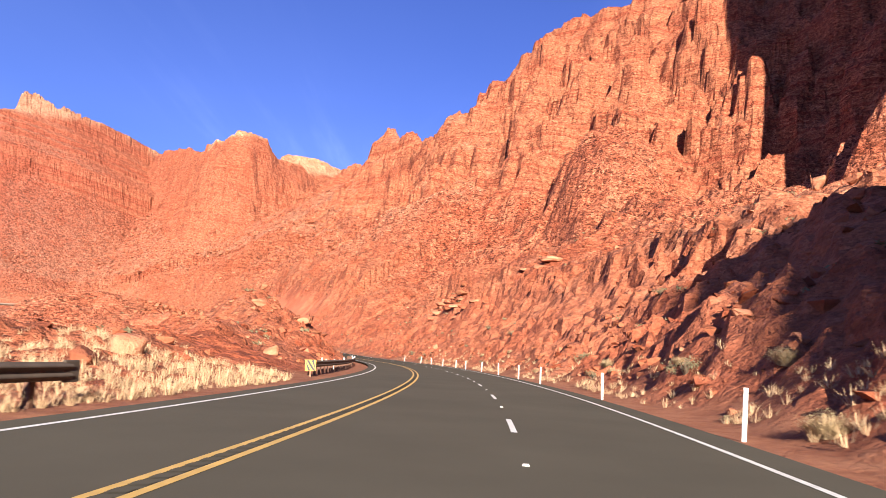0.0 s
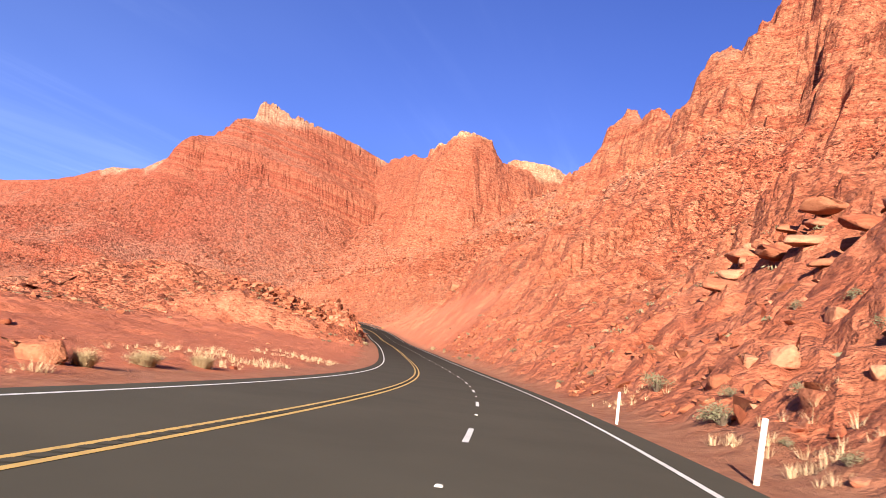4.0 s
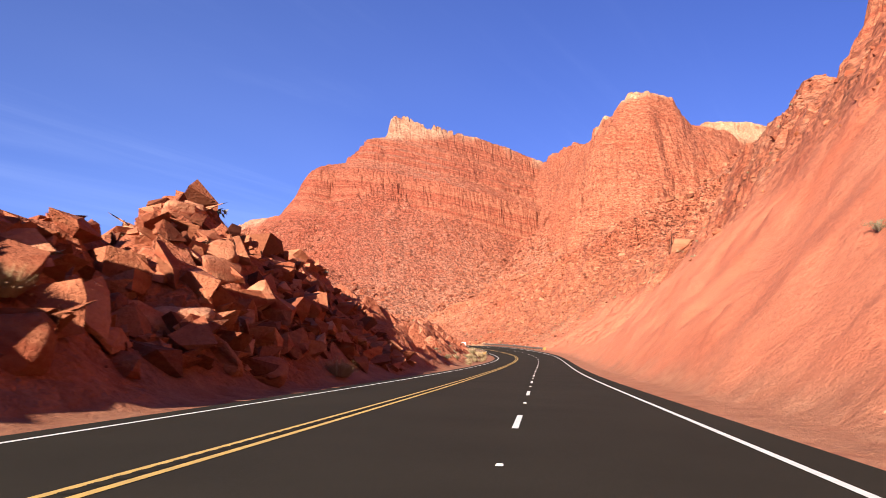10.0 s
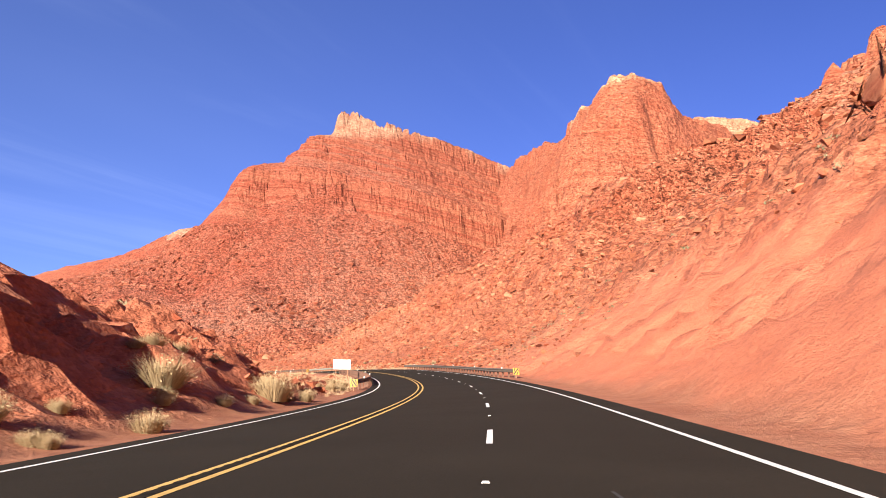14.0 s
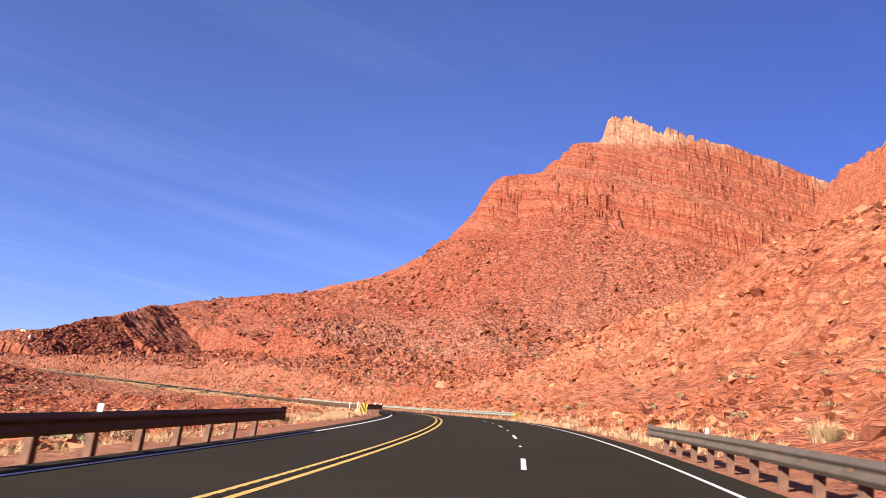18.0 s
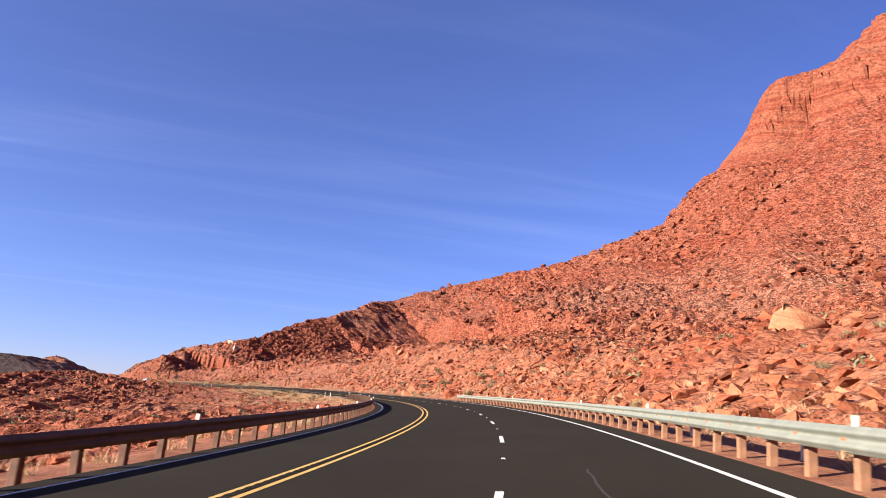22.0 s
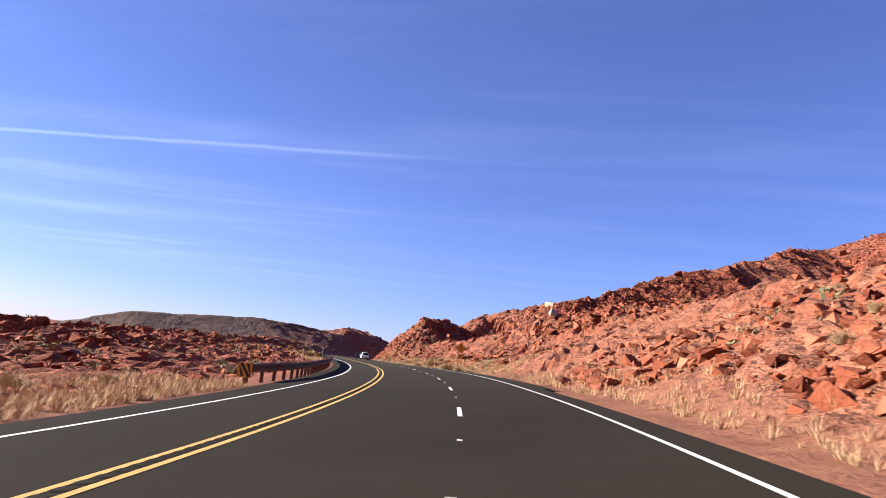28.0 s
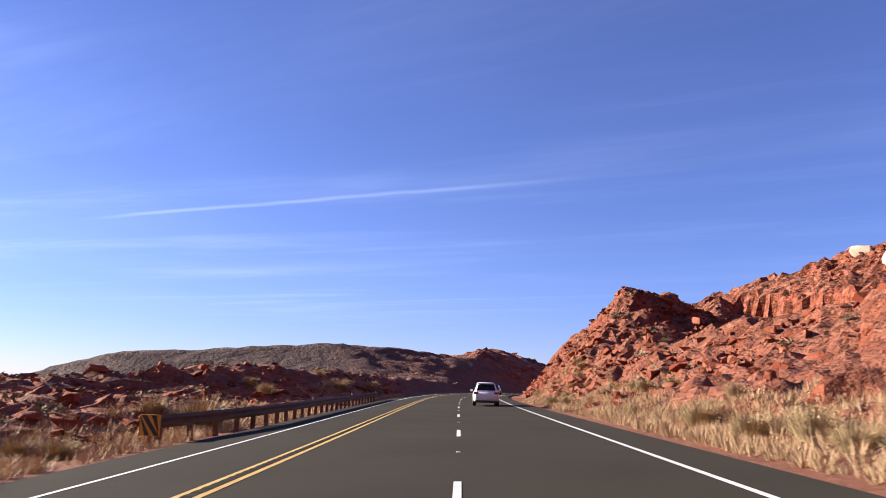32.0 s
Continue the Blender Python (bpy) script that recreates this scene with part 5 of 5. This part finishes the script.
def shrub(seed, kind):
    """A shrub about one metre wide, its root at the origin."""
    rng = np.random.default_rng(seed)
    t = new("shrub")
    label, cat = {"straw": ("bleached straw-coloured rabbitbrush clump in red soil", "shrub"), "sage": ("low grey-green desert shrub with bare twigs", "shrub"),
                  "dark": ("dark olive desert shrub among the rocks", "shrub")}[kind]
    tagged(t, label, cat, "desert shrubs")
    if kind == "straw":
        o = new("twig_clump", from_arrays("twig_clump", *blades(rng, 70, 1.0, 0.55, 0.016, 1.0), M_TWIG))
        o.parent = t
        v1, f1 = blades(rng, 800, 1.0, 0.70, 0.009, 1.15, 0.26)
        v2, f2 = leaves(rng, 420, 0.48, 0.62, 0.026)
        o = new("foliage", from_arrays("foliage", np.concatenate([v1, v2]), np.concatenate([f1, f2 + len(v1)]), M_STRAW))
        o.parent = t
    else:
        o = new("twig_clump", from_arrays("twig_clump", *blades(rng, 60, 1.0, 0.6, 0.018, 1.1), M_TWIG))
        o.parent = t
        o = new("foliage", from_arrays("foliage", *leaves(rng, 620, 0.5, 0.58, 0.036), M_SAGE if kind == "sage" else M_DARKLEAF))
        o.parent = t
    return t


KINDS = {"straw": SHRUBS_A, "sage": SHRUBS_B, "dark": SHRUBS_C}
rng = random.Random(33)
spots = {k: list(v) for k, v in KINDS.items()}
for s0, s1, d0, d1, n, kind in ((10, 200, 7.5, 22, 12, "sage"), (10, 200, 7.5, 14, 8, "straw"), (270, 340, -12, -24, 10, "sage"), (430, 480, -10.5, -16, 8, "straw"), (480, 620, -10.5, -20, 14, "straw"), (395, 475, -10.2, -18, 12, "sage"), (400, 500, -9.5, -12, 30, "straw"), (150, 300, 7, 26, 22, "sage"), (280, 345, -10, -26, 10, "sage"),
                                (560, 900, 8, 34, 26, "sage"), (560, 900, 7, 14, 10, "straw"), (600, 900, -12, -40, 14, "sage"), (785, 870, -10, -16, 12, "straw"), (950, 1060, -10, -18, 10, "straw"), (915, 1030, 6.6, 11, 46, "straw"), (940, 1060, 8, 30, 8, "sage")):
    spots[kind] += [(rng.uniform(s0, s1), rng.uniform(d0, d1), rng.uniform(0.7, 1.5)) for _ in range(n)]
for kind, where in spots.items():
    protos = []
    for k, (s, d, w) in enumerate(where):
        x, y, _ = on_road(s, d)
        m = Matrix.Translation((x, y, ground_z(x, y) - 0.03)) @ pose(0, 0, 0, rng.uniform(-5, 5), rng.uniform(-5, 5), rng.uniform(0, 360)) @ Matrix.Diagonal((w, w, w * rng.uniform(0.75, 1.05), 1))
        if k < 3:
            protos.append(shrub(50 + 7 * k + len(kind), kind))
            protos[-1].matrix_basis = m
        else:
            o = copy_thing(protos[k % len(protos)], Matrix.Identity(4))
            o.matrix_basis = m


def tufts(name, label, cat, shapes, p, rng, lo, hi_, material):
    n = len(p)
    o = new(name, joined(name, shapes, rng.integers(0, len(shapes), n), p, rng.uniform(lo, hi_, n), rng.uniform(0, 6.28, n), rng.uniform(-0.12, 0.12, n)))
    o.data.materials.append(material)
    return tagged(o, label, cat, kind="stuff")


g = np.random.default_rng(8)
small = [blades(g, 18, 1.0, 1.0, 0.036, 1.15, 0.3) for _ in range(5)]
rows = []
for s0, s1, d0, d1, n in ((-5, 44, -9.4, -19, 1500), (120, 190, -10.6, -17, 500), (470, 600, -9.6, -18, 1700), (590, 790, -9.4, -13, 900), (780, 872, -9.0, -17, 3600), (945, 1060, -9.0, -14, 3200),
                          (15, 165, 6.4, 9.5, 600), (560, 800, 6.4, 10, 700), (785, 905, 6.2, 9, 600), (905, 1030, 6.2, 11.5, 5600), (560, 620, 6.0, 9, 300)):
    n = int(n * 1.25)
    s, d = g.uniform(s0, s1, n), d0 + (d1 - d0) * g.random(n) ** 1.2
    q = on_road(s, d)
    q[:, 2] = sample(s, d)[0] - 0.02
    rows.append(q[fbm(q[:, 0], q[:, 1], 7, 2, 160) > -0.22])
tufts("dry_grass", "tufts of golden dry grass along the road edge", "grass", small, np.concatenate(rows), g, 0.22, 0.6, M_GRASS)
bushes = []
for k in range(4):
    v, f = leaves(g, 26, 0.5, 0.5, 0.15)
    bushes.append((v, f))
n = 5200
p = np.concatenate([place(g, g.uniform(0, 1100, n), 12 + 150 * g.random(n) ** 1.2), place(g, g.uniform(0, 1100, n), -14 - 70 * g.random(n))])
tufts("low_scrub", "low olive-grey scrub dotted over the slopes", "scrub", bushes, p, g, 0.5, 1.3, M_SAGE)


# ---------------------------------------------------------------- cars
def car_paint(name, col, rough=0.25):
    m, nt, b = mat(name)
    n1 = noise_tex(nt, nt.nodes.new("ShaderNodeTexCoord").outputs["Object"], 2.0, 4)
    c = mix(nt, ramp(nt, n1, [(0.4, 0.0), (0.7, 0.3)]).outputs[0], col, tuple(v * 0.8 for v in col))
    nt.links.new(c, b.inputs["Base Color"])
    b.inputs["Roughness"].default_value = rough
    b.inputs["Coat Weight"].default_value = 0.5
    return m


M_CARWHITE, M_CARDARK = car_paint("white_car_paint", (0.66, 0.66, 0.64)), car_paint("dark_car_paint", (0.025, 0.026, 0.03))
M_GLASS = car_paint("tinted_glass", (0.012, 0.014, 0.016), 0.08)
M_TYRE = plain("tyre_rubber", (0.018, 0.018, 0.018), 0.85, 0, 0.2, 9.0)
M_RIM = plain("alloy", (0.32, 0.32, 0.33), 0.35, 0.8, 0.1, 9.0)
M_TAIL = plain("red_tail_lens", (0.30, 0.012, 0.012), 0.2, 0, 0.1, 9.0)
M_TRIM = plain("black_plastic_trim", (0.02, 0.02, 0.02), 0.6, 0, 0.2, 9.0)


def loft(stations):
    """A closed body from cross sections (y, [(half width, z), ...] from the bottom up), mirrored."""
    bm = bmesh.new()
    rings = []
    for y, half in stations:
        pts = [(w, z) for w, z in half] + [(-w, z) for w, z in reversed(half)]
        rings.append([bm.verts.new((w, y, z)) for w, z in pts])
    for a, c in zip(rings, rings[1:]):
        for i in range(len(a)):
            j = (i + 1) % len(a)
            bm.faces.new((a[i], a[j], c[j], c[i]))
    bm.faces.new(rings[0][::-1])
    bm.faces.new(rings[-1])
    bmesh.ops.recalc_face_normals(bm, faces=bm.faces)
    return bm


def car(s, d, paint, label):
    x, y, z = on_road(s, d)
    t = new("car")
    t.matrix_basis = Matrix.Translation((x, y, z + 0.004)) @ pose(0, 0, 0, 0, 0, heading(s))
    tagged(t, label, "car")
    st = []
    for yy, w, zb, zt in ((-2.28, 0.70, 0.48, 0.80), (-2.2, 0.84, 0.34, 0.98), (-1.9, 0.92, 0.28, 1.04), (-0.9, 0.93, 0.24, 1.02), (0.6, 0.93, 0.24, 1.0), (1.3, 0.92, 0.26, 0.96), (1.9, 0.88, 0.3, 0.86), (2.25, 0.72, 0.4, 0.7)):
        m_ = zb + (zt - zb) * 0.55
        st.append((yy, [(w * 0.86, zb), (w * 0.97, zb + 0.1), (w, m_), (w * 0.97, zt - 0.08), (w * 0.86, zt)]))
    bm = loft(st)
    bmesh.ops.bevel(bm, geom=[e for e in bm.edges if e.calc_face_angle(0) > 0.6], offset=0.03, segments=2, affect="EDGES")
    body = smooth(part("body", bm, paint, t))
    st = []
    for yy, w0, w1, z0, z1 in ((-2.1, 0.80, 0.72, 0.95, 1.02), (-1.62, 0.82, 0.60, 0.96, 1.56), (-1.2, 0.83, 0.61, 0.96, 1.64), (-0.2, 0.83, 0.61, 0.96, 1.66), (0.35, 0.83, 0.60, 0.95, 1.60), (1.25, 0.80, 0.74, 0.92, 0.98)):
        st.append((yy, [(w0, z0), (w0 * 0.97, z0 + (z1 - z0) * 0.3), (w1 * 1.05, z1 - (z1 - z0) * 0.12), (w1 * 0.85, z1)]))
    bm = loft(st)
    bmesh.ops.bevel(bm, geom=[e for e in bm.edges if e.calc_face_angle(0) > 0.6], offset=0.025, segments=2, affect="EDGES")
    smooth(part("roof", bm, paint, t))
    # rear glass, side glass and windscreen, a little proud of the shell
    def pane(name, pts):
        bm = bmesh.new()
        bm.faces.new([bm.verts.new(q) for q in pts])
        r_ = bmesh.ops.extrude_face_region(bm, geom=bm.faces[:])
        return part(name, bm, M_GLASS, t, "dark tinted glass")
    pane("rear_window", [(-0.66, -2.04, 1.09), (0.66, -2.04, 1.09), (0.55, -1.70, 1.50), (-0.55, -1.70, 1.50)])
    pane("windscreen", [(-0.68, 1.16, 1.05), (0.68, 1.16, 1.05), (0.54, 0.44, 1.575), (-0.54, 0.44, 1.575)])
    for sx in (-1, 1):
        pane("side_window", [(sx * 0.84, -1.6, 1.08), (sx * 0.84, 0.75, 1.08), (sx * 0.655, 0.25, 1.54), (sx * 0.655, -1.35, 1.54)])
        bm = bmesh.new()
        box(bm, sx * 0.72 - 0.17, sx * 0.72 + 0.17, -2.27, -2.12, 0.84, 0.98, 0.02)
        part("tail_light", bm, M_TAIL, t, "red tail light")
        bm = bmesh.new()
        box(bm, sx * 1.0 - 0.1, sx * 1.0 + 0.1, 0.55, 0.7, 0.98, 1.12, 0.03)
        part("mirror", bm, paint, t)
        for yy in (-1.38, 1.4):
            bm = bmesh.new()
            tube(bm, (sx * 0.70, yy, 0.35), (sx * 0.93, yy, 0.35), 0.35, n=20)
            bmesh.ops.bevel(bm, geom=[e for e in bm.edges if e.calc_face_angle(0) > 1.0], offset=0.03, segments=2, affect="EDGES")
            wheel = part("wheel", bm, M_TYRE, t, "black tyre on an alloy rim")
            bm = bmesh.new()
            tube(bm, (sx * 0.90, yy, 0.35), (sx * 0.94, yy, 0.35), 0.23, 0.2, n=14)
            part("rim", bm, M_RIM, wheel)
    bm = bmesh.new()
    box(bm, -0.78, 0.78, -2.30, -1.95, 0.25, 0.40, 0.04)
    part("bumper", bm, M_TRIM, t, "black lower bumper")
    bm = bmesh.new()
    box(bm, -0.16, 0.16, -2.30, -2.27, 0.68, 0.80, 0.008)
    part("plate", bm, M_WHITE, t, "plain pale plate")
    bm = bmesh.new()
    box(bm, -0.58, 0.58, -1.78, -1.55, 1.55, 1.60, 0.015)
    part("spoiler", bm, paint, t)


car(1010, 1.9, M_CARWHITE, "clean white crossover car driving on the highway")
car(1085, 1.6, M_CARDARK, "small dark car far along the highway")


# ---------------------------------------------------------------- stakes and fence posts
def stake(s, d, tall, lean, material, label):
    x, y, _ = on_road(s, d)
    t = new("stake")
    t.matrix_basis = Matrix.Translation((x, y, ground_z(x, y))) @ pose(0, 0, 0, rng.uniform(-4, 4), lean, heading(s))
    tagged(t, label, "stake")
    bm = bmesh.new()
    box(bm, -0.045, 0.045, -0.04, 0.04, -0.3, tall, 0.012)
    part("shaft", bm, material, t)
    bm = bmesh.new()
    box(bm, -0.055, 0.055, -0.05, 0.05, tall - 0.02, tall + 0.06, 0.015)
    part("cap", bm, material, t)


stake(302, -13.2, 1.4, 3, M_YELLOW, "weathered yellow marker stake beside the road")
for s, d, ln in ((560, -14.5, 9), (582, -12.5, -3), (795, -13.5, 2), (808, -13.5, -2), (823, -13.5, 1), (838, -13.5, 3), (852, -13.5, -1)):
    stake(s, d, 1.35, ln, M_POST, "weathered wooden fence post in dry grass")
